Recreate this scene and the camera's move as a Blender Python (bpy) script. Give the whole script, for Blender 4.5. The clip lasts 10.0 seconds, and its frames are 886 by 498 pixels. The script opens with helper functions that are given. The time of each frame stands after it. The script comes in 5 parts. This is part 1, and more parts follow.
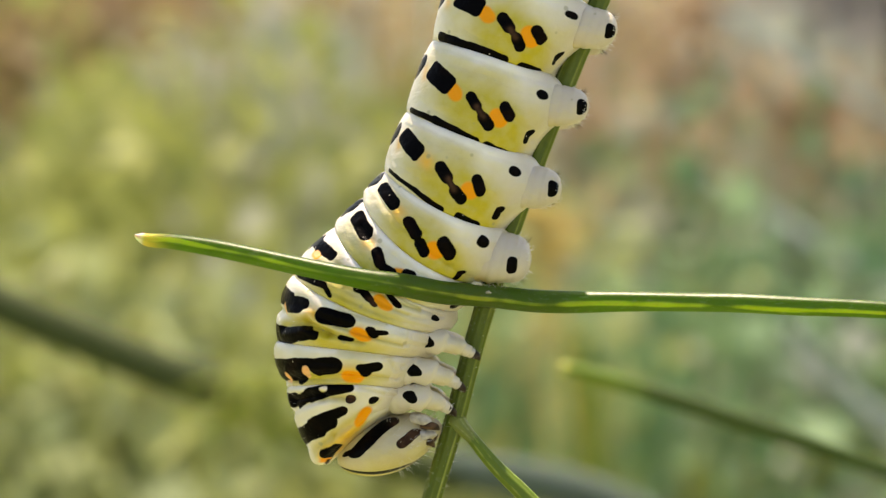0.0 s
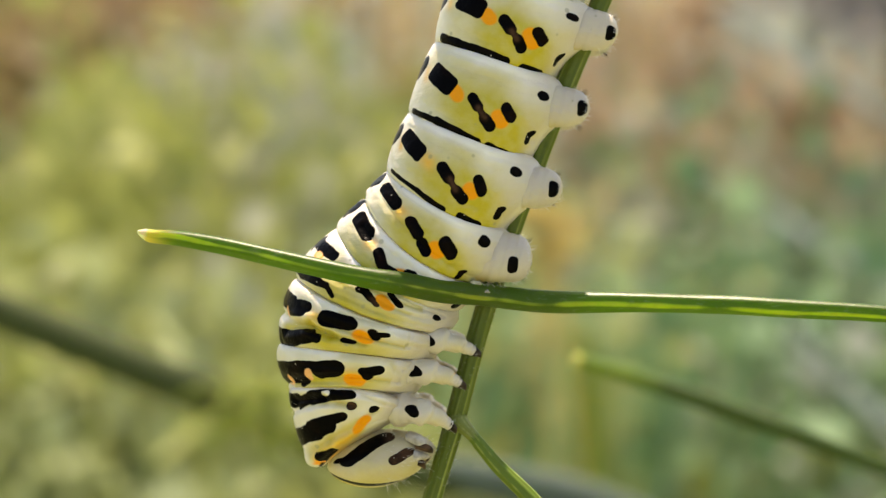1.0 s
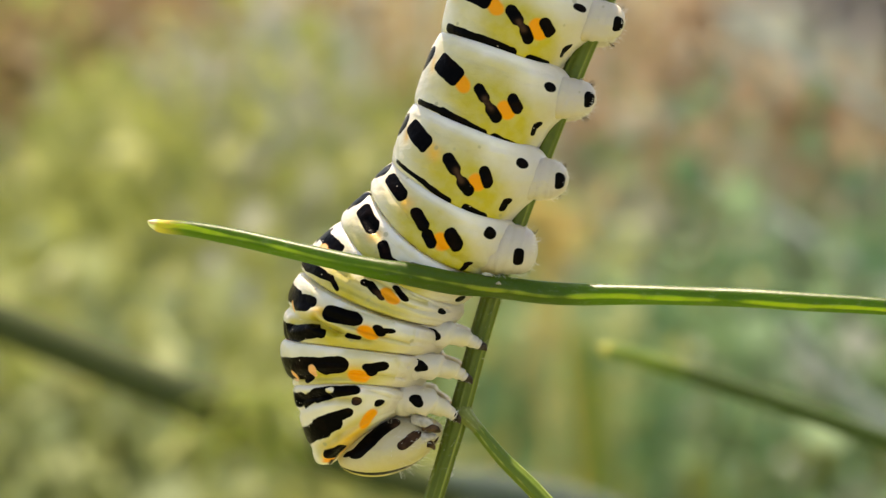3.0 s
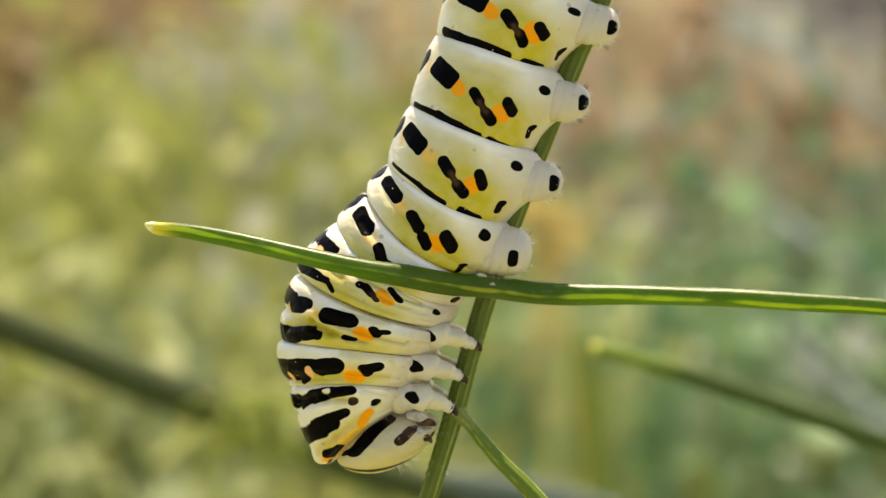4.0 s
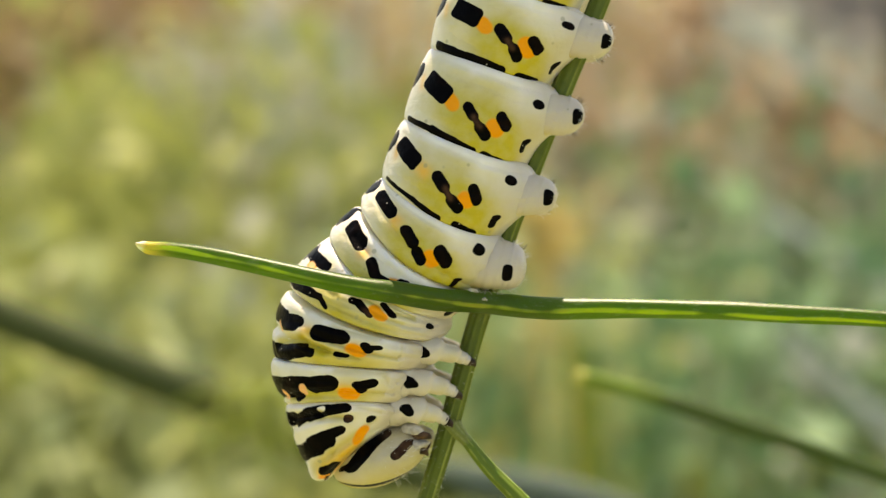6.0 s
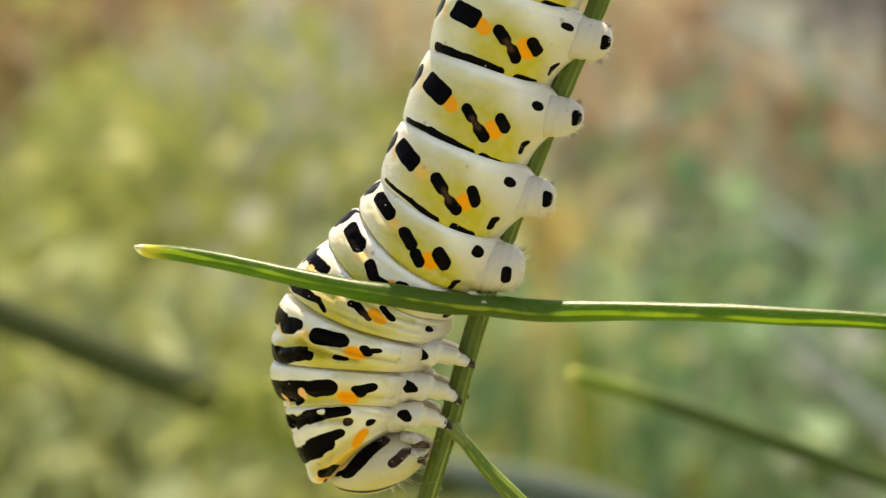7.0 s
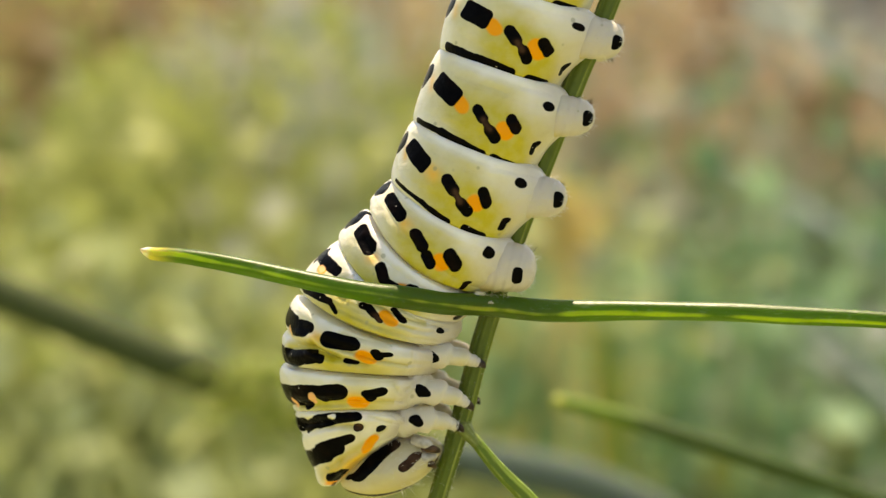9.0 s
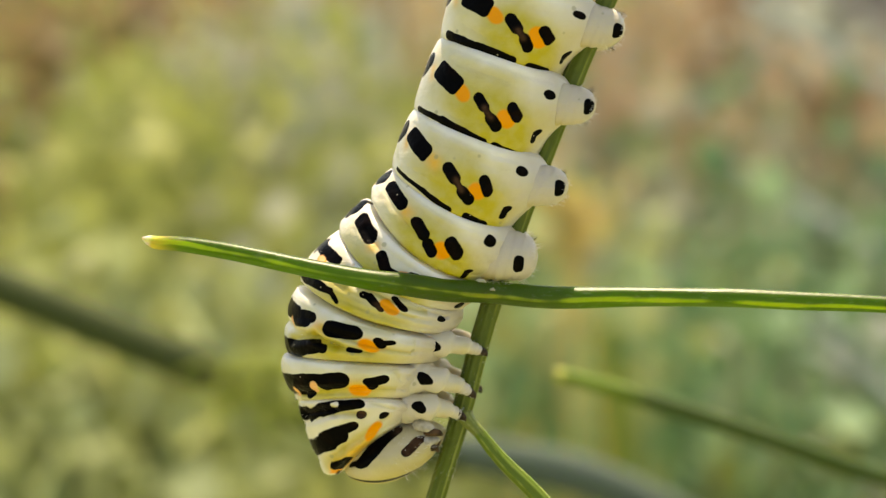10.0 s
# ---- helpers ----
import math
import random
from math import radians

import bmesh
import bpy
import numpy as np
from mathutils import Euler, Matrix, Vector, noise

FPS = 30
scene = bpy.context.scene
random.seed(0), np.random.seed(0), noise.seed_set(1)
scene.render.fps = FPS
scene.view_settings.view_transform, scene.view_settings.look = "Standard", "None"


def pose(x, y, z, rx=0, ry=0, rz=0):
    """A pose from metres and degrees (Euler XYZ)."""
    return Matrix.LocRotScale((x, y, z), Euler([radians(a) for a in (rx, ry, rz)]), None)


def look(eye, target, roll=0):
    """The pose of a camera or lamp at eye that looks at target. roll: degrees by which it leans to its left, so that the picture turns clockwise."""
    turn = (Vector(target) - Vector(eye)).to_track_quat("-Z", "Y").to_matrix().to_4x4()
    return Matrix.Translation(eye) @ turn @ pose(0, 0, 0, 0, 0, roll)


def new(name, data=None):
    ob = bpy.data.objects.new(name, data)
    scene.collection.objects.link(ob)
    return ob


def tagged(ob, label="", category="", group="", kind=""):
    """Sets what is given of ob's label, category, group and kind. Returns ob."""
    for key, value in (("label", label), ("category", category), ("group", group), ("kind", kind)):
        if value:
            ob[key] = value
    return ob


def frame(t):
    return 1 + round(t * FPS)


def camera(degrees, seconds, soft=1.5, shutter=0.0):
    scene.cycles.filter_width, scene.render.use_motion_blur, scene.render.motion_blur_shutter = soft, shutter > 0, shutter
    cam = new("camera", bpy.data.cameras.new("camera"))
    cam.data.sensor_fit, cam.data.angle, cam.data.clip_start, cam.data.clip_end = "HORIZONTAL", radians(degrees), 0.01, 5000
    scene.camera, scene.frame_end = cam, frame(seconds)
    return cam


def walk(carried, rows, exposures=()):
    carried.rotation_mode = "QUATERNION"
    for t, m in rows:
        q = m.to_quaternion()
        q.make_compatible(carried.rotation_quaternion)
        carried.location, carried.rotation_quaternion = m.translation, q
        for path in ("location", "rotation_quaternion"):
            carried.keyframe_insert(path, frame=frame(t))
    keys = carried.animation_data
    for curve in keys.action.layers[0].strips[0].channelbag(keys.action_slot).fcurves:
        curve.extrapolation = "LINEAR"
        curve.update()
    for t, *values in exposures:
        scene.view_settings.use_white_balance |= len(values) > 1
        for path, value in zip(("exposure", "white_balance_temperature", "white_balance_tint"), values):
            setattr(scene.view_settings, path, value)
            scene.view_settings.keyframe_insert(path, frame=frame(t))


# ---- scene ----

# ---------------------------------------------------------------- camera
# A macro shot. Near things are laid out in millimetres in the picture plane:
# x right, y away from the lens, z up, origin on the lens axis at the stalk.
MM = 0.001
REACH = 0.117            # lens to the plane of the stalk
VIEW = pose(0, 0, 0.45, -12, 0, 0)
cam = camera(30.0, 10.0, soft=1.3)
cam.data.dof.use_dof = True
cam.data.dof.focus_distance = REACH - 0.0034
cam.data.dof.aperture_fstop = 23.0
# The lens drifts a little round the subject: seconds, turn to the left, tilt up (degrees).
DRIFT = [(0, 0, 0), (0.5, 0.05, 0), (1, 0.1, 0), (1.5, 0.08, 0), (2, 0.03, 0), (2.5, 0, 0), (4, 0.08, 0.03), (4.5, 0.08, 0.1), (5, 0, 0.06), (5.5, -0.08, 0.04), (7, -0.05, -0.1), (7.5, 0, -0.16), (8, 0.26, -0.2), (8.5, 0.62, -0.36), (9, 0.8, -0.45), (9.5, 1.06, -0.5), (10, 1.02, -0.46)]
AIM = {t: VIEW @ pose(0, 0, 0, tilt, 0, turn) for t, turn, tilt in DRIFT}
walk(cam, [(t, m @ pose(0, -REACH, 0, 90, 0, 0)) for t, m in AIM.items()], exposures=[(0.0, 0.77, 8150.0, 17.0), (2.5, 0.77, 8200.0, 17.0), (4.5, 0.77, 8550.0, 15.5), (7.5, 0.77, 8550.0, 14.5), (10.0, 0.76, 8950.0, 13.0)])

# ---------------------------------------------------------------- world and sun
sd = (VIEW.to_3x3() @ Vector((0.11, 0.27, 1.0))).normalized()      # towards the sun: high, behind, a little to the right
SUN_EL, SUN_AZ = math.asin(sd.z), math.atan2(sd.x, sd.y)
world = bpy.data.worlds.new("sky")
scene.world = world
world.use_nodes = True
wn = world.node_tree
bg = wn.nodes["Background"]
sky = wn.nodes.new("ShaderNodeTexSky")
sky.sky_type = "NISHITA"
sky.sun_disc = False
sky.sun_elevation = SUN_EL
sky.sun_rotation = SUN_AZ
wn.links.new(sky.outputs[0], bg.inputs[0])
bg.inputs[1].default_value = 0.143
sun_data = bpy.data.lights.new("sun", "SUN")
sun_data.energy = 4.8
sun_data.angle = radians(0.6)
sun_data.color = (1.0, 0.95, 0.86)
sun_ob = new("sun", sun_data)
sun_ob.matrix_world = look(sd * 5, (0, 0, 0))


# ---------------------------------------------------------------- materials
class Mat:
    """A node material with a principled surface, and short ways to add nodes to it."""

    def __init__(self, name, rough=0.5, spec=0.5):
        self.m = bpy.data.materials.new(name)
        self.m.use_nodes = True
        self.t = self.m.node_tree
        self.b = self.t.nodes["Principled BSDF"]
        self.b.inputs["Roughness"].default_value = rough
        self.b.inputs["Specular IOR Level"].default_value = spec

    def put(self, socket, value):
        if isinstance(value, bpy.types.NodeSocket):
            self.t.links.new(value, socket)
        elif isinstance(value, tuple):
            socket.default_value = (*value, 1.0) if len(value) == 3 and socket.type == "RGBA" else value
        else:
            socket.default_value = value

    def set(self, name, value):
        self.put(self.b.inputs[name], value)

    def coord(self, which="Object"):
        return self.t.nodes.new("ShaderNodeTexCoord").outputs[which]

    def attr(self, name):
        n = self.t.nodes.new("ShaderNodeAttribute")
        n.attribute_name = name
        return n.outputs["Fac"]

    def noise(self, scale, detail=3.0, rough=0.5, at=None, stretch=None):
        n = self.t.nodes.new("ShaderNodeTexNoise")
        n.inputs["Scale"].default_value = scale
        n.inputs["Detail"].default_value = detail
        n.inputs["Roughness"].default_value = rough
        at = at or self.coord()
        if stretch:
            mp = self.t.nodes.new("ShaderNodeMapping")
            mp.inputs["Scale"].default_value = stretch
            self.t.links.new(at, mp.inputs["Vector"])
            at = mp.outputs[0]
        self.t.links.new(at, n.inputs["Vector"])
        return n.outputs["Fac"]

    def math(self, op, a, b=0.0):
        n = self.t.nodes.new("ShaderNodeMath")
        n.operation = op
        self.put(n.inputs[0], a)
        self.put(n.inputs[1], b)
        return n.outputs[0]

    def step(self, value, lo, hi, to0=0.0, to1=1.0):
        n = self.t.nodes.new("ShaderNodeMapRange")
        n.interpolation_type = "SMOOTHSTEP"
        self.put(n.inputs["Value"], value)
        for k, v in (("From Min", lo), ("From Max", hi), ("To Min", to0), ("To Max", to1)):
            n.inputs[k].default_value = v
        return n.outputs[0]

    def mix(self, fac, a, b):
        n = self.t.nodes.new("ShaderNodeMix")
        n.data_type = "RGBA"
        self.put(n.inputs[0], fac)
        self.put(n.inputs[6], a)
        self.put(n.inputs[7], b)
        return n.outputs[2]

    def bump(self, height, strength, distance):
        n = self.t.nodes.new("ShaderNodeBump")
        n.inputs["Strength"].default_value = strength
        n.inputs["Distance"].default_value = distance
        self.t.links.new(height, n.inputs["Height"])
        self.t.links.new(n.outputs[0], self.b.inputs["Normal"])


def skin_material():
    """Larval skin: cream white and yellow-green ground, black and orange marks held as distances in mm."""
    m = Mat("larva_skin", 0.42, 0.45)
    grain = m.noise(900, 3)
    wob = m.math("ADD", m.math("MULTIPLY", m.math("SUBTRACT", m.noise(2600, 2), 0.5), 0.07), m.math("MULTIPLY", m.math("SUBTRACT", m.noise(1000, 1), 0.5), 0.15))
    dark = m.step(m.math("ADD", m.attr("dark"), wob), -0.045, 0.03, 1.0, 0.0)
    orange = m.step(m.math("ADD", m.attr("orange"), wob), -0.12, 0.10, 1.0, 0.0)
    yellow = m.step(m.math("ADD", m.attr("yellow"), m.math("MULTIPLY", m.math("SUBTRACT", m.noise(420, 3), 0.5), 0.45)), 0.02, 0.85)
    # darker tone: skin of the underside, and shade painted on the front parts
    white = m.mix(m.step(m.attr("belly_shade"), 0.0, 1.0), (0.95, 0.905, 0.83), (0.60, 0.525, 0.43))
    ground = m.mix(yellow, white, (0.56, 0.455, 0.014))
    ground = m.mix(m.math("MULTIPLY", m.attr("gold"), m.step(m.noise(500, 3), 0.2, 0.7, 0.75, 1.0)), ground, (0.92, 0.50, 0.03))
    ground = m.mix(m.step(grain, 0.35, 0.75, 0.0, 0.22), ground, (0.70, 0.67, 0.42))
    pore = m.t.nodes.new("ShaderNodeTexVoronoi")
    pore.inputs["Scale"].default_value = 620
    m.t.links.new(m.coord(), pore.inputs["Vector"])
    ground = m.mix(m.step(m.math("ADD", pore.outputs["Distance"], m.math("MULTIPLY", m.noise(300, 2), 0.25)), 0.17, 0.24, 0.55, 0.0), ground, (0.34, 0.31, 0.16))
    ground = m.mix(orange, ground, (1.0, 0.365, 0.012))
    black = m.mix(m.step(m.noise(700, 2), 0.5, 0.75, 0.0, 0.5), (0.002, 0.0018, 0.0018), (0.012, 0.005, 0.003))
    black = m.mix(m.math("MULTIPLY", m.attr("brown"), m.step(m.noise(1700, 2), 0.3, 0.7, 0.4, 1.0)), black, (0.085, 0.042, 0.024))
    # tiny highlights off the bristle bumps, painted as pale points in the black
    glint = m.t.nodes.new("ShaderNodeTexVoronoi")
    glint.inputs["Scale"].default_value = 1300
    m.t.links.new(m.coord(), glint.inputs["Vector"])
    black = m.mix(m.step(glint.outputs["Distance"], 0.05, 0.09, 0.7, 0.0), black, (0.60, 0.55, 0.48))
    skin = m.mix(dark, ground, black)
    dot = m.step(m.math("ADD", m.attr("dot"), wob), -0.07, 0.04, 1.0, 0.0)
    m.set("Base Color", m.mix(dot, skin, (0.95, 0.50, 0.22)))
    m.set("Roughness", m.step(dark, 0.0, 1.0, 0.33, 0.28))
    m.set("Specular IOR Level", m.step(m.math("ADD", dark, m.math("MULTIPLY", orange, 0.7)), 0.0, 1.0, 0.55, 0.03))
    m.set("Subsurface Weight", m.step(m.math("ADD", dark, m.math("MULTIPLY", orange, 0.75)), 0.0, 1.0, 0.30, 0.0))
    m.b.inputs["Subsurface Radius"].default_value = (1.0, 0.88, 0.55)
    m.b.inputs["Subsurface Scale"].default_value = 0.001
    fine = m.math("ADD", m.noise(3200, 3, 0.6), m.math("MULTIPLY", m.noise(900, 2), 1.6))
    wrinkle = m.noise(1100, 3, 0.6, stretch=(0.16, 0.16, 1.0))
    m.bump(m.math("ADD", fine, m.math("MULTIPLY", wrinkle, 2.2)), 0.5, 0.00008)
    return m.m


def stalk_material(name, base, pale, streak=1.0, rough=0.42, gloss=0.4, tip=(0.55, 0.50, 0.10), end=(0.75, 0.72, 0.55), glow=0.15, thin=None, bloom=0.0):
    """Ribbed green fennel stalk with pale lengthwise veins (the mesh carries 'vein' 0..1)."""
    m = Mat(name, rough, gloss)
    v = m.step(m.math("ADD", m.attr("vein"), m.math("MULTIPLY", m.math("SUBTRACT", m.noise(300, 3), 0.5), 0.5)), 0.25, 0.9, 0.0, streak)
    c = m.mix(v, base, pale)
    c = m.mix(m.step(m.noise(1500, 3), 0.45, 0.8, 0.0, 0.35), c, tuple(0.55 * x for x in base))
    if bloom:
        # a thin pale scurf in flecks along the leaf
        fleck = m.math("ADD", m.noise(3600, 3, 0.6, stretch=(0.35, 1.0, 1.0)), m.math("MULTIPLY", m.noise(260, 2), 0.35))
        c = m.mix(m.step(fleck, 0.74, 0.90, 0.0, bloom), c, (0.40, 0.41, 0.30))
    c = m.mix(m.step(m.attr("tip"), 0.0, 1.0), c, tip)
    c = m.mix(m.step(m.attr("tip"), 1.0, 1.6), c, end)
    m.set("Base Color", c)
    m.b.inputs["Subsurface Weight"].default_value = glow
    m.b.inputs["Subsurface Radius"].default_value = (0.5, 1.0, 0.2)
    m.b.inputs["Subsurface Scale"].default_value = 0.0012
    m.bump(m.math("ADD", m.noise(2500, 3, 0.6), m.math("MULTIPLY", m.noise(700, 3, 0.6), 1.5)), 0.45, 0.00004)
    if thin:
        # sunlight from behind shines through the juicy leaf
        t = m.t.nodes.new("ShaderNodeBsdfTranslucent")
        m.put(t.inputs[0], m.mix(m.step(m.attr("tip"), 0.0, 1.0), m.mix(v, thin, (0.80, 0.88, 0.12)), (0.80, 0.68, 0.22)))
        both = m.t.nodes.new("ShaderNodeMixShader")
        m.put(both.inputs[0], m.step(v, 0.0, 1.0, 0.25, 0.64))
        m.t.links.new(m.b.outputs[0], both.inputs[1])
        m.t.links.new(t.outputs[0], both.inputs[2])
        m.t.links.new(both.outputs[0], m.t.nodes["Material Output"].inputs[0])
    return m.m


def plain_material(name, a, b, scale, rough=0.6, sheen=0.4):
    """Two natural tones mixed by noise, with a fine bump."""
    m = Mat(name, rough, sheen)
    m.set("Base Color", m.mix(m.step(m.noise(scale, 4), 0.35, 0.65), a, b))
    m.bump(m.noise(scale * 6, 3), 0.3, 0.2 / scale)
    return m.m


def leafy_material(name, a, b):
    """Meadow leaves: each leaf its own tone between two, lit through a little."""
    m = Mat(name, 0.62, 0.2)
    geo = m.t.nodes.new("ShaderNodeNewGeometry")
    c = m.mix(geo.outputs["Random Per Island"], a, b)
    m.set("Base Color", m.mix(m.step(m.noise(60, 3), 0.4, 0.7, 0.0, 0.4), c, tuple(0.6 * x for x in a)))
    thin = m.t.nodes.new("ShaderNodeBsdfTranslucent")
    m.put(thin.inputs[0], c)
    add = m.t.nodes.new("ShaderNodeMixShader")
    add.inputs[0].default_value = 0.35
    out = m.t.nodes["Material Output"]
    m.t.links.new(m.b.outputs[0], add.inputs[1])
    m.t.links.new(thin.outputs[0], add.inputs[2])
    m.t.links.new(add.outputs[0], out.inputs[0])
    return m.m


def ground_material():
    m = Mat("meadow_ground", 0.9, 0.2)
    at = m.coord()
    c = m.mix(m.step(m.noise(2.2, 4, 0.6, at), 0.4, 0.62), (0.176, 0.22, 0.08), (0.35, 0.32, 0.176))
    c = m.mix(m.step(m.noise(14, 4, 0.6, at), 0.42, 0.7), c, (0.39, 0.405, 0.194))
    m.set("Base Color", c)
    m.bump(m.noise(40, 4, 0.6, at), 0.6, 0.02)
    return m.m


SKIN = skin_material()
STALK = stalk_material("fennel_stalk_green", (0.102, 0.140, 0.016), (0.30, 0.34, 0.08), 0.9, 0.45, 0.25)
SHOOT = stalk_material("fennel_shoot_green", (0.12, 0.18, 0.018), (0.32, 0.37, 0.08), 0.9, 0.45, 0.25)
NODE = stalk_material("fennel_joint_pale", (0.18, 0.215, 0.05), (0.34, 0.37, 0.14), 0.8, 0.45, 0.25)
BLADE = stalk_material("fennel_leaf_green", (0.054, 0.090, 0.011), (0.58, 0.62, 0.09), 1.0, 0.36, 0.2, glow=0.55, thin=(0.42, 0.79, 0.05), bloom=0.2, tip=(0.66, 0.55, 0.09), end=(0.84, 0.82, 0.70))
LEAFBACK = stalk_material("dull_leaf_green", (0.040, 0.078, 0.009), (0.125, 0.205, 0.013), 1.0, 0.6, 0.25, (0.50, 0.48, 0.10), (0.60, 0.57, 0.20))
FARSTALK = stalk_material("shaded_stalk_green", (0.0458, 0.0651, 0.0141), (0.0704, 0.0968, 0.022), 0.6, 0.85)
# paler copy of the far stalk's green: reflected sky put into the colour
SKYLIT = stalk_material("skylit_stalk_grey", (0.092, 0.124, 0.098), (0.135, 0.17, 0.14), 0.6, 0.9, 0.08)
CLAW = plain_material("claw_brown", (0.018, 0.012, 0.008), (0.06, 0.042, 0.028), 2500, 0.5, 0.08)
HAIR = plain_material("hair_pale", (0.75, 0.73, 0.66), (0.82, 0.80, 0.74), 900, 0.4, 0.5)
MOUTH = plain_material("mouth_brown", (0.03, 0.018, 0.01), (0.12, 0.065, 0.035), 1800, 0.4, 0.12)
PALP = plain_material("mouth_pale", (0.34, 0.30, 0.25), (0.60, 0.55, 0.48), 1500, 0.35, 0.5)
CRUST = plain_material("dry_membrane", (0.42, 0.40, 0.28), (0.60, 0.57, 0.44), 1500, 0.7, 0.3)


# ---------------------------------------------------------------- building helpers
def thing(name, pivot, label, category, group=""):
    ob = new(name)
    ob.empty_display_size = 0.002
    ob.matrix_basis = VIEW @ Matrix.Translation(Vector(pivot) * MM)
    ob["pivot"] = tuple(pivot)
    return tagged(ob, label, category, group)


def part(name, mesh, material, parent, label="", pivot=None):
    """Links a mesh, laid out in mm of the picture plane, as one part under a thing or part."""
    if isinstance(mesh, bmesh.types.BMesh):
        data = bpy.data.meshes.new(name)
        mesh.to_mesh(data)
        mesh.free()
    else:
        data = mesh
    home = Vector(parent["pivot"])
    pivot = Vector(pivot) if pivot is not None else home
    data.transform(Matrix.Scale(MM, 4) @ Matrix.Translation(-pivot))
    data.materials.append(material)
    for p in data.polygons:
        p.use_smooth = True
    ob = new(name, data)
    ob.parent = parent
    ob.matrix_basis = Matrix.Translation((pivot - home) * MM)
    ob["pivot"] = tuple(pivot)
    if label:
        tagged(ob, label)
    return ob


def smooth_path(pts, n):
    """n points on a Catmull-Rom curve through pts (any number of columns)."""
    p = np.array(pts, float)
    p = np.vstack([2 * p[0] - p[1], p, 2 * p[-1] - p[-2]])
    u = np.linspace(0, len(pts) - 1 - 1e-9, n)
    i = u.astype(int)
    f = (u - i)[:, None]
    a, b, c, d = p[i], p[i + 1], p[i + 2], p[i + 3]
    return 0.5 * (2 * b + (c - a) * f + (2 * a - 5 * b + 4 * c - d) * f ** 2 + (3 * b - a - 3 * c + d) * f ** 3)


def grid_mesh(name, P, closed=True, caps=True, fields=None):
    """A mesh from a grid of points P[row, column, 3]; columns close round."""
    r, c, _ = P.shape
    idx = np.arange(r * c).reshape(r, c)
    nxt = np.roll(idx, -1, axis=1) if closed else idx[:, 1:]
    cur = idx if closed else idx[:, :-1]
    faces = np.stack([cur[:-1], nxt[:-1], nxt[1:], cur[1:]], -1).reshape(-1, 4).tolist()
    if caps and closed:
        faces.append(idx[0][::-1].tolist())
        faces.append(idx[-1].tolist())
    me = bpy.data.meshes.new(name)
    me.from_pydata(P.reshape(-1, 3).tolist(), [], faces)
    for key, val in (fields or {}).items():
        at = me.attributes.new(key, "FLOAT", "POINT")
        at.data.foreach_set("value", np.ascontiguousarray(val, dtype=np.float32).ravel())
    me.update()
    return me


def ripple(a, b, seed):
    """Cheap smooth noise of two coordinates, about -1 to 1."""
    rng = np.random.RandomState(seed)
    out = 0 * a
    for _ in range(7):
        fa, fb, ph = rng.uniform(-1, 1) * 3, rng.uniform(-1, 1) * 3, rng.uniform(0, 6.28)
        out = out + np.sin(fa * a + fb * b + ph)
    return out / 3.5


# ---------------------------------------------------------------- the caterpillar
# Joints between the body's rings, tail to head: back edge x, z; underside edge x, z; sag of the crease (mm).
JOINTS = [
    (7.64, 35.84, 12.24, 34.44, 0.0),
    (6.04, 33.84, 13.04, 31.64, 0.08),
    (4.44, 30.24, 12.64, 27.84, 0.16),
    (2.64, 25.44, 11.28, 22.76, 0.24),
    (0.88, 19.64, 9.64, 17.08, 0.24),
    (-0.64, 14.68, 7.6, 11.96, 0.24),
    (-2.48, 9.68, 6.08, 6.4, 0.48),
    (-4.08, 5.52, 4.16, 1.28, 0.8),
    (-5.56, 3.56, 2.16, -2.36, 1.2),
    (-7.52, 1.6, 0.96, -4.28, 1.36),
    (-10.44, -1.84, 0.04, -5.88, 0.64),
    (-11.6, -6.52, -1.16, -7.72, -0.24),
    (-10.96, -9.76, -2.2, -9.96, -0.6),
    (-8.8, -15.48, -3.04, -11.16, -0.6),
]


def joint_at(s):
    """Back edge, underside edge and sag at a place s along the body, in rings from the tail."""
    q = np.array(JOINTS)
    q = np.vstack([2 * q[0] - q[1], q, 2 * q[-1] - q[-2]])
    s = np.clip(s, -0.3, len(JOINTS) - 0.7)
    i = np.clip(np.floor(s).astype(int), 0, len(JOINTS) - 2)
    f = (s - i)[:, None]
    a, b, c, d = q[i], q[i + 1], q[i + 2], q[i + 3]
    # a blend of the straight and the rounded course keeps short rings from folding
    curve = 0.5 * (2 * b + (c - a) * f + (2 * a - 5 * b + 4 * c - d) * f ** 2 + (3 * b - a - 3 * c + d) * f ** 3)
    line = b + (c - b) * f
    return 0.6 * curve + 0.4 * line


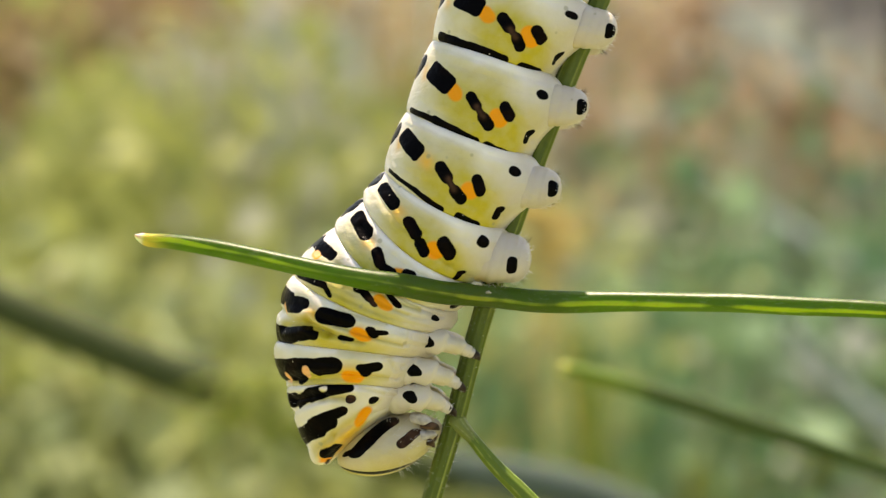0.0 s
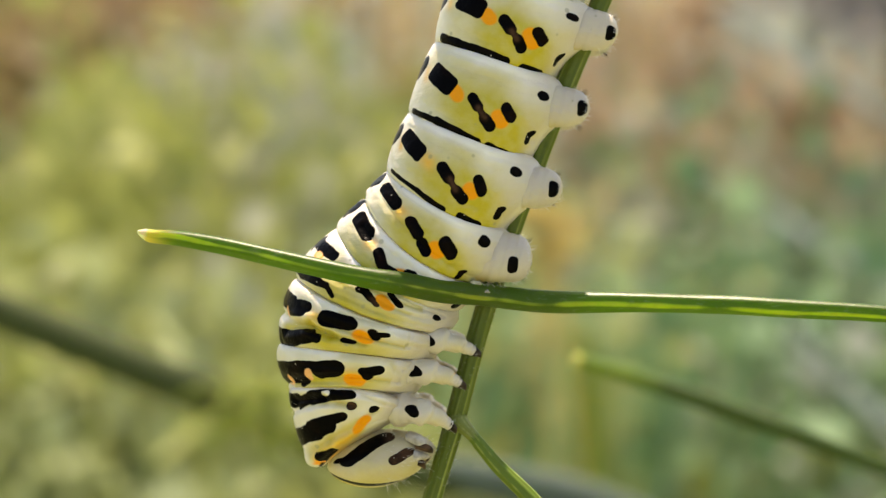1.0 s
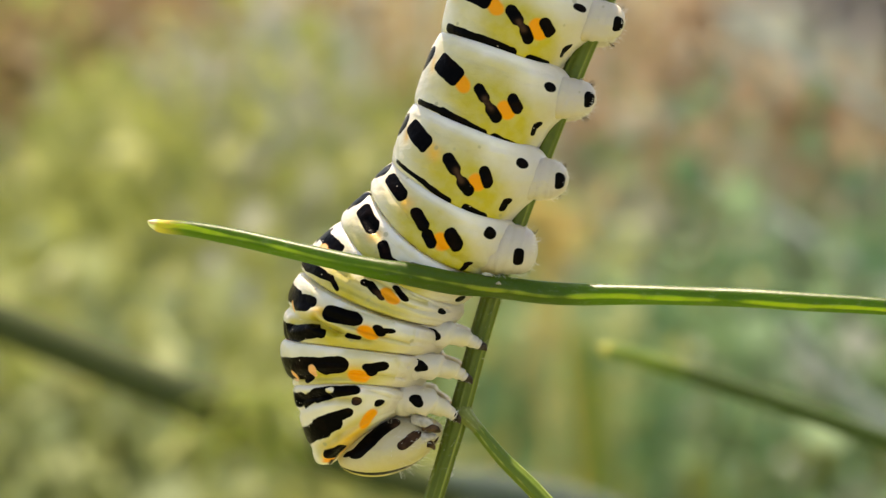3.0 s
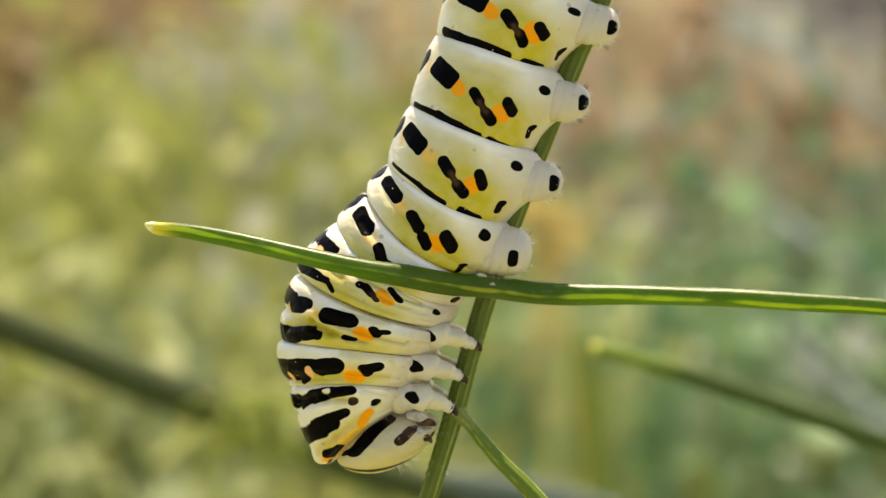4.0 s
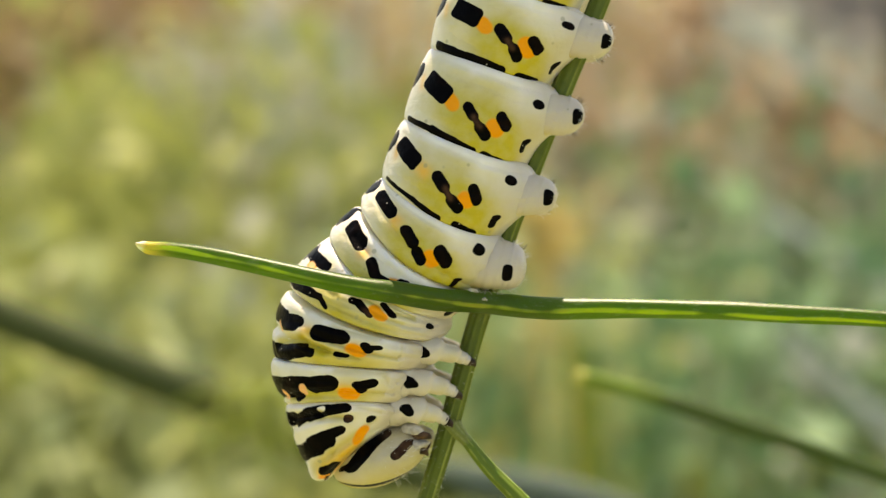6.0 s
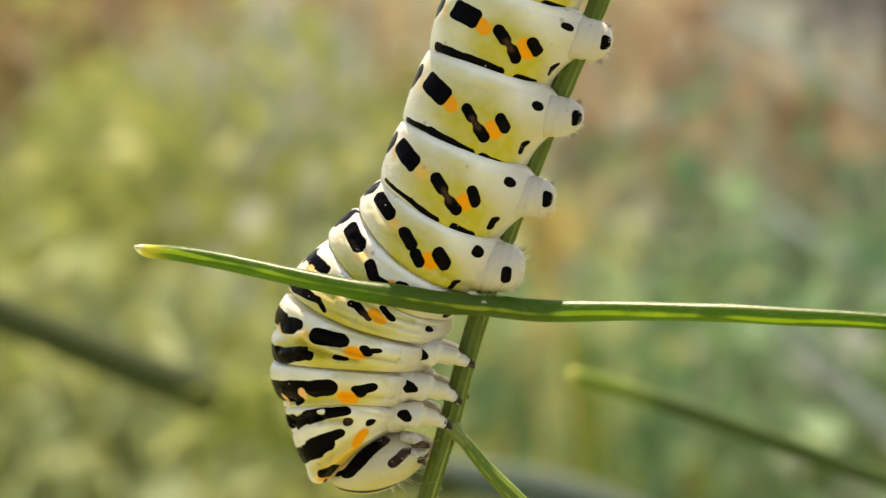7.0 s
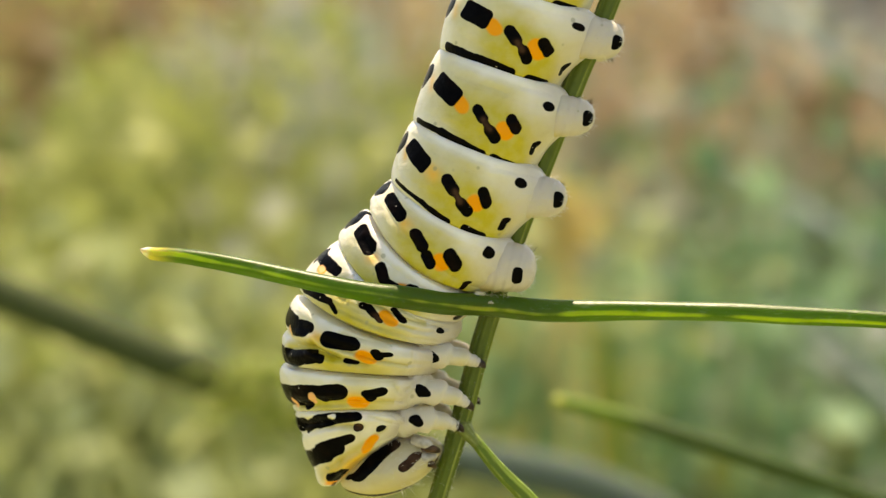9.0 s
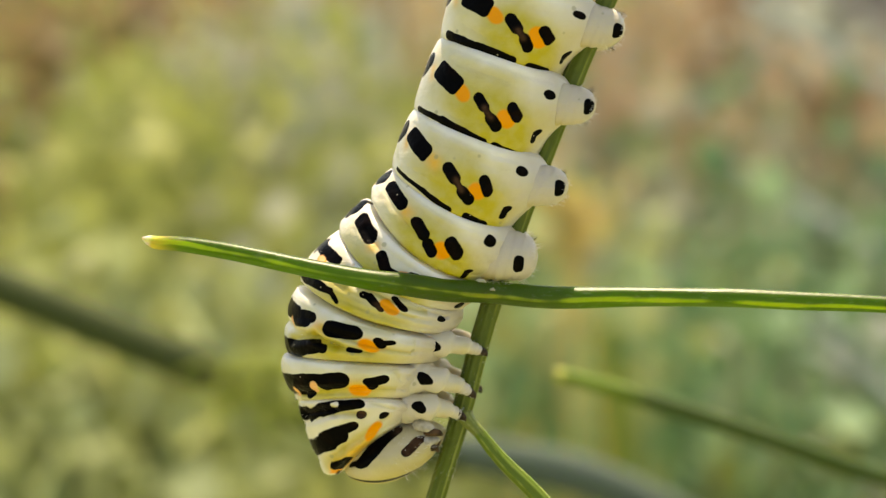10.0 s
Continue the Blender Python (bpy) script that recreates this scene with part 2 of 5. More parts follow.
def ring_surface(k, nv, nphi, folds=(), bulge=0.05, seed=1):
    """Points of body ring k: v runs tail to head (a little beyond both joints, tucked in), phi from the back (0) past
    the flank (90) to the underside (180).
    """
    v = np.linspace(-0.13, 1.13 if k < 12 else 1.04, nv)
    phi = np.linspace(-np.pi, np.pi, nphi, endpoint=False)
    J = joint_at(k + v)
    D, B, sag = J[:, 0:2], J[:, 2:4], J[:, 4:5]
    C, A = (D + B) / 2, (D - B) / 2
    R = np.linalg.norm(A, axis=1, keepdims=True)
    N = np.stack([A[:, 1], -A[:, 0]], 1) / R
    N = np.where(N[:, 1:2] > 0, -N, N)          # towards the head
    V, F = np.meshgrid(v, phi, indexing="ij")
    over = np.maximum(0, np.maximum(-V, V - (1 if k < 12 else 0.90)))
    f = 1 + bulge * np.sin(np.pi * np.clip(V, 0, 1)) ** (0.50 if k < 10 else 0.42) - (1.6 if k < 12 else 0.3) * over - (5 if k < 12 else 9) * over ** 2
    for v0, lean, width, depth, p0, p1 in folds:
        win = 1 / (1 + np.exp(-(np.abs(F) - p0) / 0.12)) / (1 + np.exp((np.abs(F) - p1) / 0.12))
        f = f - depth * win * np.exp(-((V - v0 - lean * (np.abs(F) - 1.57)) / width) ** 2)
    f = f + 0.010 * ripple(V * 2.2, np.abs(F) * 2.0, seed) + 0.006 * ripple(V * 7, np.abs(F) * 5.0, seed + 50) + 0.002 * ripple(V * 14, np.abs(F) * 9.0, seed + 90)
    flat = C[:, None] + A[:, None] * (np.cos(F) * f)[..., None] + N[:, None] * (sag * np.abs(np.sin(F)) ** 1.5)[..., None]
    deep = 0.95 - 0.16 * np.clip(k + V - 12.2, 0, 1)
    P = np.stack([flat[..., 0], -deep * R * np.sin(F) * f, flat[..., 1]], -1)
    return V, F, P, R


def mark_field(V, F, size, marks):
    """Signed distance (mm) to a set of rounded marks (v1, phi1, v2, phi2, radius; a sixth number makes a box of that half width), the same on both flanks."""
    along, around = size
    best = np.full(V.shape, 9.0)
    X, Y = V * along, np.abs(F) * around
    for v1, p1, v2, p2, r, *wide in marks:
        ax, ay, bx, by = v1 * along, radians(p1) * around, v2 * along, radians(p2) * around
        ex, ey = bx - ax, by - ay
        h = np.clip(((X - ax) * ex + (Y - ay) * ey) / (ex * ex + ey * ey + 1e-9), 0, 1)
        gap = np.hypot(X - ax - h * ex, Y - ay - h * ey)
        if wide:
            size_l = math.hypot(ex, ey)
            across = np.maximum(np.abs((X - ax) * ey - (Y - ay) * ex) / size_l - wide[0], 0)
            beyond = np.maximum(np.abs(((X - ax) * ex + (Y - ay) * ey) / size_l - size_l / 2) - size_l / 2, 0)
            gap = np.hypot(across, beyond)
        best = np.minimum(best, gap - r)
    return best


def swell(P, base, tip, height, width):
    """Draws the flank out into the soft root of a proleg, on both sides."""
    for mirror in (1, -1):
        b = np.array(base) * (1, mirror, 1)
        t = np.array(tip) * (1, mirror, 1) - b
        t = t / np.linalg.norm(t)
        rel = P - b
        along = rel @ t
        away = np.linalg.norm(rel - along[..., None] * t, axis=-1)
        pull = height * np.exp(-(away / width) ** 2.6) / (1 + np.exp(-(along - 0.6) / 0.35))
        P = P + pull[..., None] * t
    return P


def ring_size(k):
    """Length along the flank and radius of body ring k (mm)."""
    J = joint_at(np.array([k + 0.0, k + 0.5, k + 1.0]))
    c = (J[:, 0:2] + J[:, 2:4]) / 2
    return float(np.linalg.norm(c[2] - c[0])), float(np.linalg.norm(J[1, 0:2] - J[1, 2:4]) / 2)


def body_ring(name, k, parent, dark, orange, dots=(), folds=(), bulge=0.05, tint=1.0, nv=84, nphi=300, pivot=None, label="", root=None, creases=(), holes=(), yellows=(), golds=(), browns=()):
    V, F, P, R = ring_surface(k, nv, nphi, folds, bulge, 11 + k)
    size = ring_size(k)
    if root:
        P = swell(P, *root)
    for v1, p1, v2, p2, deep, wide in creases:
        # a sharp crease with puffed lips, pressed towards the ring's axis
        d = mark_field(V, F, size, [(v1, p1, v2, p2, 0.0)])
        press = (1.25 if k > 8 else 1.0) * deep * (np.exp(-d / wide) - 0.45 * np.exp(-((d - 2.6 * wide) / (1.4 * wide)) ** 2))
        axis = P.mean(axis=1, keepdims=True)
        out = P - axis
        P = P - press[..., None] * out / (np.linalg.norm(out, axis=-1, keepdims=True) + 1e-9)
    flank = np.degrees(np.abs(F))
    mid = 82 + 34 * np.clip(V, 0, 1) if k < 8 else 94
    yel = np.exp(-((flank - mid) / np.where(flank < mid, 50, 36 if k < 8 else 34)) ** 2) * (0.50 + 0.70 / (1 + np.exp(-(V - 0.48) / 0.10)))
    yel = yel * (1 - 0.9 * np.exp(-((V - 0.02) / 0.11) ** 2)) * tint
    yel = yel + 0.25 * np.exp(-((flank - 35) / 25) ** 2) * tint
    if yellows:
        yel = np.maximum(yel, 1.15 / (1 + np.exp(mark_field(V, F, size, yellows) / 0.20)))
    # yellow-green towards the groove at each ring's end, tinted shade painted in
    if k > 7:
        yel = yel + 0.32 * np.exp(-((V - 0.92) / 0.22) ** 2) * np.clip((128 - flank) / 30, 0, 1) * np.clip((flank - 20) / 25, 0, 1)
    if k > 8:
        # grooves between the front rings' folds: yellow-green skin, their tinted shade painted in
        for v1, p1, v2, p2, deep, wide in creases:
            yel = yel + 3.4 * deep * np.exp(-(mark_field(V, F, size, [(v1, p1, v2, p2, 0.0)]) / (1.6 * wide)) ** 2) * (flank < 125)
    if k > 7:
        yel = 0.92 * (1 - np.exp(-1.25 * yel))
    black = mark_field(V, F, size, dark)
    if holes:
        black = np.maximum(black, -mark_field(V, F, size, holes))
    # underside tone; its floor on the front rings paints in the body's shade
    fields = {"dark": black, "orange": mark_field(V, F, size, orange), "dot": mark_field(V, F, size, dots), "yellow": yel, "gold": 1 / (1 + np.exp(mark_field(V, F, size, golds) / 0.16)), "brown": 1 / (1 + np.exp(np.minimum(mark_field(V, F, size, browns) / 0.06, 50))), "belly_shade": np.clip((flank - 105) / 35, 0.34 if k == 12 else 0.22 if k > 8 else 0.2 if k > 7 else 0, 1) * (0.72 if k < 8 else 0.85 if k < 9 else 1.0)}
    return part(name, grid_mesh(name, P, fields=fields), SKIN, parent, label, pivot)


def tube(name, pts, sides=14, shape=None, caps_round=True, n=None, fields=None):
    """A tapered tube through rows (x, y, z, radius); shape(angle, u) scales the radius."""
    q = smooth_path(pts, n or 6 * len(pts))
    P, rad = q[:, :3], np.maximum(q[:, 3], 0.005)
    T = np.gradient(P, axis=0)
    T /= np.linalg.norm(T, axis=1, keepdims=True) + 1e-9
    up = np.array([0.0, -1.0, 0.0])
    S = np.cross(T, up)
    S /= np.linalg.norm(S, axis=1, keepdims=True) + 1e-9
    U = np.cross(S, T)
    a = np.linspace(0, 2 * np.pi, sides, endpoint=False)
    u = np.linspace(0, 1, len(q))
    AA, UU = np.meshgrid(a, u)
    sc = shape(AA, UU) if shape else np.ones_like(AA)
    G = P[:, None] + (rad[:, None] * sc)[..., None] * (np.cos(AA)[..., None] * S[:, None] + np.sin(AA)[..., None] * U[:, None])
    if caps_round:
        G = np.concatenate([P[:1, None] + (G[:1] - P[:1, None]) * 0.55 - T[:1, None] * rad[0] * 0.5, G, P[-1:, None] + (G[-1:] - P[-1:, None]) * 0.55 + T[-1:, None] * rad[-1] * 0.5])
        AA, UU = (np.concatenate([w[:1], w, w[-1:]]) for w in (AA, UU))
    fl = fields(AA, UU) if fields else None
    return grid_mesh(name, G, fields=fl)


def needle_mesh(name, needles):
    """Fine hairs as three-sided needles: rows of root, tip, thickness (mm)."""
    verts, faces = [], []
    for root, tip, w in needles:
        root, tip = Vector(root), Vector(tip)
        d = (tip - root).normalized()
        s = d.cross(Vector((0.3, 1, 0.2))).normalized()
        t = d.cross(s)
        i = len(verts)
        for a in (0, 2.1, 4.2):
            verts.append(root + (s * math.cos(a) + t * math.sin(a)) * w)
        verts.append(tip)
        faces += [(i, i + 1, i + 3), (i + 1, i + 2, i + 3), (i + 2, i, i + 3)]
    me = bpy.data.meshes.new(name)
    me.from_pydata([tuple(v) for v in verts], [], faces)
    return me


def proleg(parent, base, tip, r0, r1, marks, seed, mirror=1):
    """A soft white stump with a black dot on its side and one on its foot, closed round the stalk."""
    base, tip = np.array(base, float), np.array(tip, float)
    base[1] *= mirror
    tip[1] *= mirror
    n, c = 44, 64
    u = np.linspace(0, 1, n)
    ax = tip - base
    L = np.linalg.norm(ax)
    T = ax / L
    S = np.cross(T, [0, -1.0 * mirror, 0])
    S /= np.linalg.norm(S)
    U = np.cross(S, T)
    a = np.linspace(-np.pi, np.pi, c, endpoint=False)
    AA, UU = np.meshgrid(a, u)
    r = r0 + (r1 - r0) * np.clip(UU / 0.85, 0, 1) ** 0.9
    r = r * np.clip(1 - ((UU - 0.76) / 0.242).clip(0, 1) ** 2.2, 0.003, 1) ** 0.5
    tilt = UU + 0.05 * np.cos(AA) + 0.012 * ripple(UU * 3, AA, seed + 3)
    for at, deep, wide in ((0.46, 0.05, 0.022), (0.60, 0.035, 0.016), (0.72, 0.028, 0.014), (0.80, 0.02, 0.012)):
        r = r * (1 - deep * np.exp(-((tilt - at) / wide) ** 2) + 0.5 * deep * np.exp(-((tilt - at - 2.6 * wide) / (1.6 * wide)) ** 2))
    r = r + 0.03 * ripple(UU * 5, AA, seed)
    G = base + (UU * L)[..., None] * T + r[..., None] * (np.cos(AA)[..., None] * S + (0.50 + 0.38 * UU)[..., None] * np.sin(AA)[..., None] * U)
    X = G[..., 0]
    dark = np.full(X.shape, 9.0)
    for du, da, lu, la, rr in marks:
        ex = (UU - du) * L
        ey = (AA - radians(da)) * r1
        dark = np.minimum(dark, np.hypot(np.maximum(np.abs(ex) - lu, 0), np.maximum(np.abs(ey) - la, 0)) - rr)
    yel = 0.95 * np.exp(-(np.degrees(AA) / 52) ** 2) * np.clip(1 - UU / 0.85, 0, 1)
    fields = {"dark": dark, "orange": np.full(X.shape, 9.0), "dot": np.full(X.shape, 9.0), "yellow": yel, "gold": 0.55 * np.exp(-(np.degrees(AA) / 48) ** 2) * np.exp(-((UU - 0.28) / 0.16) ** 2), "belly_shade": np.full(X.shape, 0.9)}
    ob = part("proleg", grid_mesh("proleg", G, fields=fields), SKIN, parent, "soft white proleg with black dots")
    rng = random.Random(seed)
    hairs = []
    for _ in range(110):
        i = rng.randrange(int(n * 0.76), n - 1)
        j = rng.randrange(c)
        p = Vector(G[i, j])
        if math.sin(a[j]) > 0.55 and i < n - 5:
            continue
        d = (p - Vector(base + T * L * 0.5)).normalized()
        d = (d + Vector((rng.uniform(-.4, .4), rng.uniform(-.4, .4), rng.uniform(-.4, .4)))).normalized()
        hairs.append((p, p + d * rng.uniform(0.25, 0.65), 0.015))
    part("bristles", needle_mesh("bristles", hairs), HAIR, ob)
    hooks = []
    for i in range(7):
        p = Vector(tip - T * (0.30 + 0.07 * i) - S * r1 * rng.uniform(0.70, 0.85) + U * rng.uniform(-0.5, -0.1))
        hooks.append((p, p + Vector(T) * rng.uniform(0.15, 0.4) + Vector(S) * rng.uniform(-0.45, -0.15), 0.035))
    part("crochets", needle_mesh("crochets", hooks), CLAW, ob, "small brown gripping hooks")
    return ob


def walking_leg(parent, pts, seed, pivot, dot):
    """A jointed cream leg with a black dot near its root and a dark claw; dot: place along, angle, half height, radius (mm), end of the root fold, narrowness."""
    rng = random.Random(seed)
    ph = [rng.uniform(0, 6.28) for _ in range(3)]
    length = float(np.linalg.norm(np.array(pts[-1][:3]) - np.array(pts[0][:3])))

    def joints(a, u):
        w = 0.015 * np.sin(a + ph[0]) + 0.012 * np.sin(3 * a + ph[2])
        out = 1 + 0.02 * np.sin(2 * a + 9 * u + ph[1])
        lean = 0.035 * np.cos(a)
        # the ring's skin folds over the root of the leg, then come three short segments
        out = out + 0.20 / (1 + np.exp((u + w + lean - dot[4]) / 0.008))
        # each segment widens a little towards its end and slips over the next, narrower one
        for start, end in ((0.18, 0.40), (0.40, 0.66), (0.66, 0.86), (0.86, 1.02)):
            f = (u + w + 0.6 * lean - start) / (end - start)
            out = out + 0.36 * (f - 0.55) / (1 + np.exp(-f / 0.05)) / (1 + np.exp((f - 1) / 0.05))
        return out

    def fl(a, u):
        x, y = dot[5] * (u - dot[0]) * length, (a - radians(dot[1])) * pts[0][3]
        x, y = x * 0.86 + y * 0.5, y * 0.86 - x * 0.5        # the dot leans
        d = np.hypot(x, np.maximum(np.abs(y) - dot[2], 0)) - dot[3] + 0.04 * np.sin(7 * a + 30 * u)
        far = np.full(u.shape, 9.0)
        # the dark skin tone here also paints the body's shade onto the legs
        return {"dark": d, "orange": far, "dot": far, "yellow": 0.14 + 0.12 * np.sin(a + 2) + 0.22 * np.exp(-((u - 0.55) / 0.10) ** 2), "belly_shade": np.full(u.shape, 0.75)}

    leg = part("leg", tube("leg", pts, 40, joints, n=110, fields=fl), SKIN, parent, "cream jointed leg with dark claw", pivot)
    e, d = np.array(pts[-1][:3]), np.array(pts[-1][:3]) - np.array(pts[-2][:3])
    d = d / np.linalg.norm(d)
    r = pts[-1][3]
    claw = [(*(e - d * 0.15), r * 1.04), (*(e + d * 0.15), r * 1.0), (*(e + d * 0.38 + np.array([0.05, 0, -0.06])), r * 0.75), (*(e + d * 0.55 + np.array([0.04, 0, -0.20])), r * 0.2)]
    part("claw", tube("claw", claw, 12, n=16), CLAW, leg)
    hairs = []
    for _ in range(44):
        k = rng.randrange(1, len(pts))
        p = Vector(pts[k][:3]) + Vector((0, -0.6, rng.choice((-1, 1)))).normalized() * pts[k][3] * 0.9
        hairs.append((p, p + Vector((rng.uniform(0.1, 0.5), rng.uniform(-0.3, 0.1), rng.uniform(-0.4, 0.4))), 0.012))
    part("bristles", needle_mesh("bristles", hairs), HAIR, leg)
    return leg


caterpillar = thing("caterpillar", (3.84, 0.0, 8.04), "cream and yellow-green caterpillar, black and orange marks, on a stalk", "caterpillar")
# creases across a ring: place along it, lean, width, depth, and the arc (radians from the back) they run over
FOLD_ABDOMEN = [(0.24, 0.05, 0.05, 0.012, 0.5, 2.3), (0.80, -0.06, 0.06, 0.012, 0.9, 2.4), (0.10, 0.02, 0.03, 0.010, 0.6, 2.6)]
FOLD_FRONT = [(0.42, 0.07, 0.10, 0.022, 0.5, 2.3), (0.78, -0.03, 0.08, 0.018, 1.0, 2.6)]
FOLD_THIRD = [(0.66, 0.10, 0.07, 0.060, -0.3, 1.4), (0.42, 0.10, 0.09, 0.022, 1.3, 2.6)]
FOLD_SECOND = [(0.86, -0.02, 0.07, 0.055, -0.3, 1.9), (0.50, 0.08, 0.10, 0.020, 1.7, 2.7)]
FOLD_FIRST = [(0.24, -0.06, 0.05, 0.050, -0.3, 1.5), (0.60, -0.10, 0.07, 0.035, -0.3, 1.4), (0.80, -0.02, 0.05, 0.030, 0.6, 2.4)]
# where the prolegs root: root, foot (mm)
PROLEGS = {
    "A6": ((6.847, -1.9, 15.858), (12.12, -1.9, 15.15)),
    "A5": ((4.801, -1.9, 10.192), (10.152, -1.9, 9.877)),
    "A4": ((2.912, -1.9, 4.604), (8.264, -1.9, 4.21)),
    "A3": ((0.944, -1.9, -0.275), (6.139, -1.9, -0.826))}
RINGS = {}
RINGS["A6"] = body_ring("abdomen_ring", 4, caterpillar,
    [(0.385, 43.0, 0.445, 64.5, 0.36, 0.36), (0.492, 87.0, 0.592, 94.5, 0.39), (0.687, 103.0, 0.772, 109.0, 0.39), (0.592, 94.5, 0.687, 103.0, 0.23), (0.513, 117.0, 0.603, 123.5, 0.39), (0.708, 148.0, 0.798, 150.0, 0.27), (0.94, 28.5, 0.972, 66.5, 0.35), (0.972, 66.5, 0.998, 99.5, 0.39), (1.009, 117.5, 0.998, 138.0, 0.35), (0.202, 133.5, 0.213, 135.0, 0.27), (0.36, 15.0, 0.44, 11.0, 0.72)],
    [(0.487, 71.0, 0.529, 75.0, 0.5), (0.582, 111.5, 0.656, 116.0, 0.54)], (),
    FOLD_ABDOMEN, 0.085, 1.0, root=(*PROLEGS["A6"], 1.5, 2.0),
    browns=[(0.60, 95.5, 0.68, 102.0, 0.16)], golds=[(0.40, 28, 0.50, 31, 0.20)], creases=[(0.608, 122.5, 0.793, 154.0, 0.08, 0.15), (0.724, 42.5, 0.861, 85.5, 0.04, 0.2)])
RINGS["A10"] = body_ring("abdomen_ring", 0, caterpillar,
    [(0.385, 43.0, 0.445, 64.5, 0.36, 0.36), (0.492, 87.0, 0.592, 94.5, 0.39), (0.687, 103.0, 0.772, 109.0, 0.39), (0.592, 94.5, 0.687, 103.0, 0.23), (0.513, 117.0, 0.603, 123.5, 0.39), (0.708, 148.0, 0.798, 150.0, 0.27), (0.94, 28.5, 0.972, 66.5, 0.35), (0.972, 66.5, 0.998, 99.5, 0.39), (1.009, 117.5, 0.998, 138.0, 0.35), (0.202, 133.5, 0.213, 135.0, 0.27), (0.36, 15.0, 0.44, 11.0, 0.72)],
    [(0.487, 71.0, 0.529, 75.0, 0.5), (0.582, 111.5, 0.656, 116.0, 0.54)], (),
    FOLD_ABDOMEN, 0.05, 1.0)
RINGS["A9"] = body_ring("abdomen_ring", 1, caterpillar,
    [(0.385, 43.0, 0.445, 64.5, 0.36, 0.36), (0.492, 87.0, 0.592, 94.5, 0.39), (0.687, 103.0, 0.772, 109.0, 0.39), (0.592, 94.5, 0.687, 103.0, 0.23), (0.513, 117.0, 0.603, 123.5, 0.39), (0.708, 148.0, 0.798, 150.0, 0.27), (0.94, 28.5, 0.972, 66.5, 0.35), (0.972, 66.5, 0.998, 99.5, 0.39), (1.009, 117.5, 0.998, 138.0, 0.35), (0.202, 133.5, 0.213, 135.0, 0.27), (0.36, 15.0, 0.44, 11.0, 0.72)],
    [(0.487, 71.0, 0.529, 75.0, 0.5), (0.582, 111.5, 0.656, 116.0, 0.54)], (),
    FOLD_ABDOMEN, 0.05, 1.0)
RINGS["A8"] = body_ring("abdomen_ring", 2, caterpillar,
    [(0.385, 43.0, 0.445, 64.5, 0.36, 0.36), (0.492, 87.0, 0.592, 94.5, 0.39), (0.687, 103.0, 0.772, 109.0, 0.39), (0.592, 94.5, 0.687, 103.0, 0.23), (0.513, 117.0, 0.603, 123.5, 0.39), (0.708, 148.0, 0.798, 150.0, 0.27), (0.94, 28.5, 0.972, 66.5, 0.35), (0.972, 66.5, 0.998, 99.5, 0.39), (1.009, 117.5, 0.998, 138.0, 0.35), (0.202, 133.5, 0.213, 135.0, 0.27), (0.36, 15.0, 0.44, 11.0, 0.72)],
    [(0.487, 71.0, 0.529, 75.0, 0.5), (0.582, 111.5, 0.656, 116.0, 0.54)], (),
    FOLD_ABDOMEN, 0.05, 1.0)
RINGS["A7"] = body_ring("abdomen_ring", 3, caterpillar,
    [(0.385, 43.0, 0.445, 64.5, 0.36, 0.36), (0.492, 87.0, 0.592, 94.5, 0.39), (0.687, 103.0, 0.772, 109.0, 0.39), (0.592, 94.5, 0.687, 103.0, 0.23), (0.513, 117.0, 0.603, 123.5, 0.39), (0.708, 148.0, 0.798, 150.0, 0.27), (0.94, 28.5, 0.972, 66.5, 0.35), (0.972, 66.5, 0.998, 99.5, 0.39), (1.009, 117.5, 0.998, 138.0, 0.35), (0.202, 133.5, 0.213, 135.0, 0.27), (0.36, 15.0, 0.44, 11.0, 0.72)],
    [(0.487, 71.0, 0.529, 75.0, 0.5), (0.582, 111.5, 0.656, 116.0, 0.54)], (),
    FOLD_ABDOMEN, 0.05, 1.0)
RINGS["A5"] = body_ring("abdomen_ring", 5, caterpillar,
    [(0.385, 38.5, 0.495, 60.5, 0.36, 0.36), (0.534, 83.0, 0.608, 89.0, 0.39), (0.714, 97.5, 0.777, 103.5, 0.39), (0.608, 89.0, 0.714, 97.5, 0.23), (0.518, 112.0, 0.603, 118.0, 0.39), (0.719, 141.5, 0.808, 142.0, 0.27), (0.961, 24.0, 0.951, 58.5, 0.23), (0.951, 58.5, 1.009, 97.5, 0.31), (1.014, 108.5, 1.046, 129.5, 0.31), (0.265, 133.5, 0.276, 134.0, 0.31), (0.34, 15.0, 0.44, 11.0, 0.72)],
    [(0.534, 67.0, 0.561, 69.5, 0.5), (0.645, 107.5, 0.682, 111.5, 0.5)], (),
    FOLD_ABDOMEN, 0.085, 1.0, root=(*PROLEGS["A5"], 1.5, 2.0),
    browns=[(0.62, 90.0, 0.705, 97.0, 0.16)], golds=[(0.40, 28, 0.50, 31, 0.20)], creases=[(0.25, 51.0, 0.234, 99.0, 0.05, 0.25), (0.587, 119.0, 0.798, 149.5, 0.08, 0.15), (0.803, 38.0, 0.877, 84.0, 0.05, 0.2)])
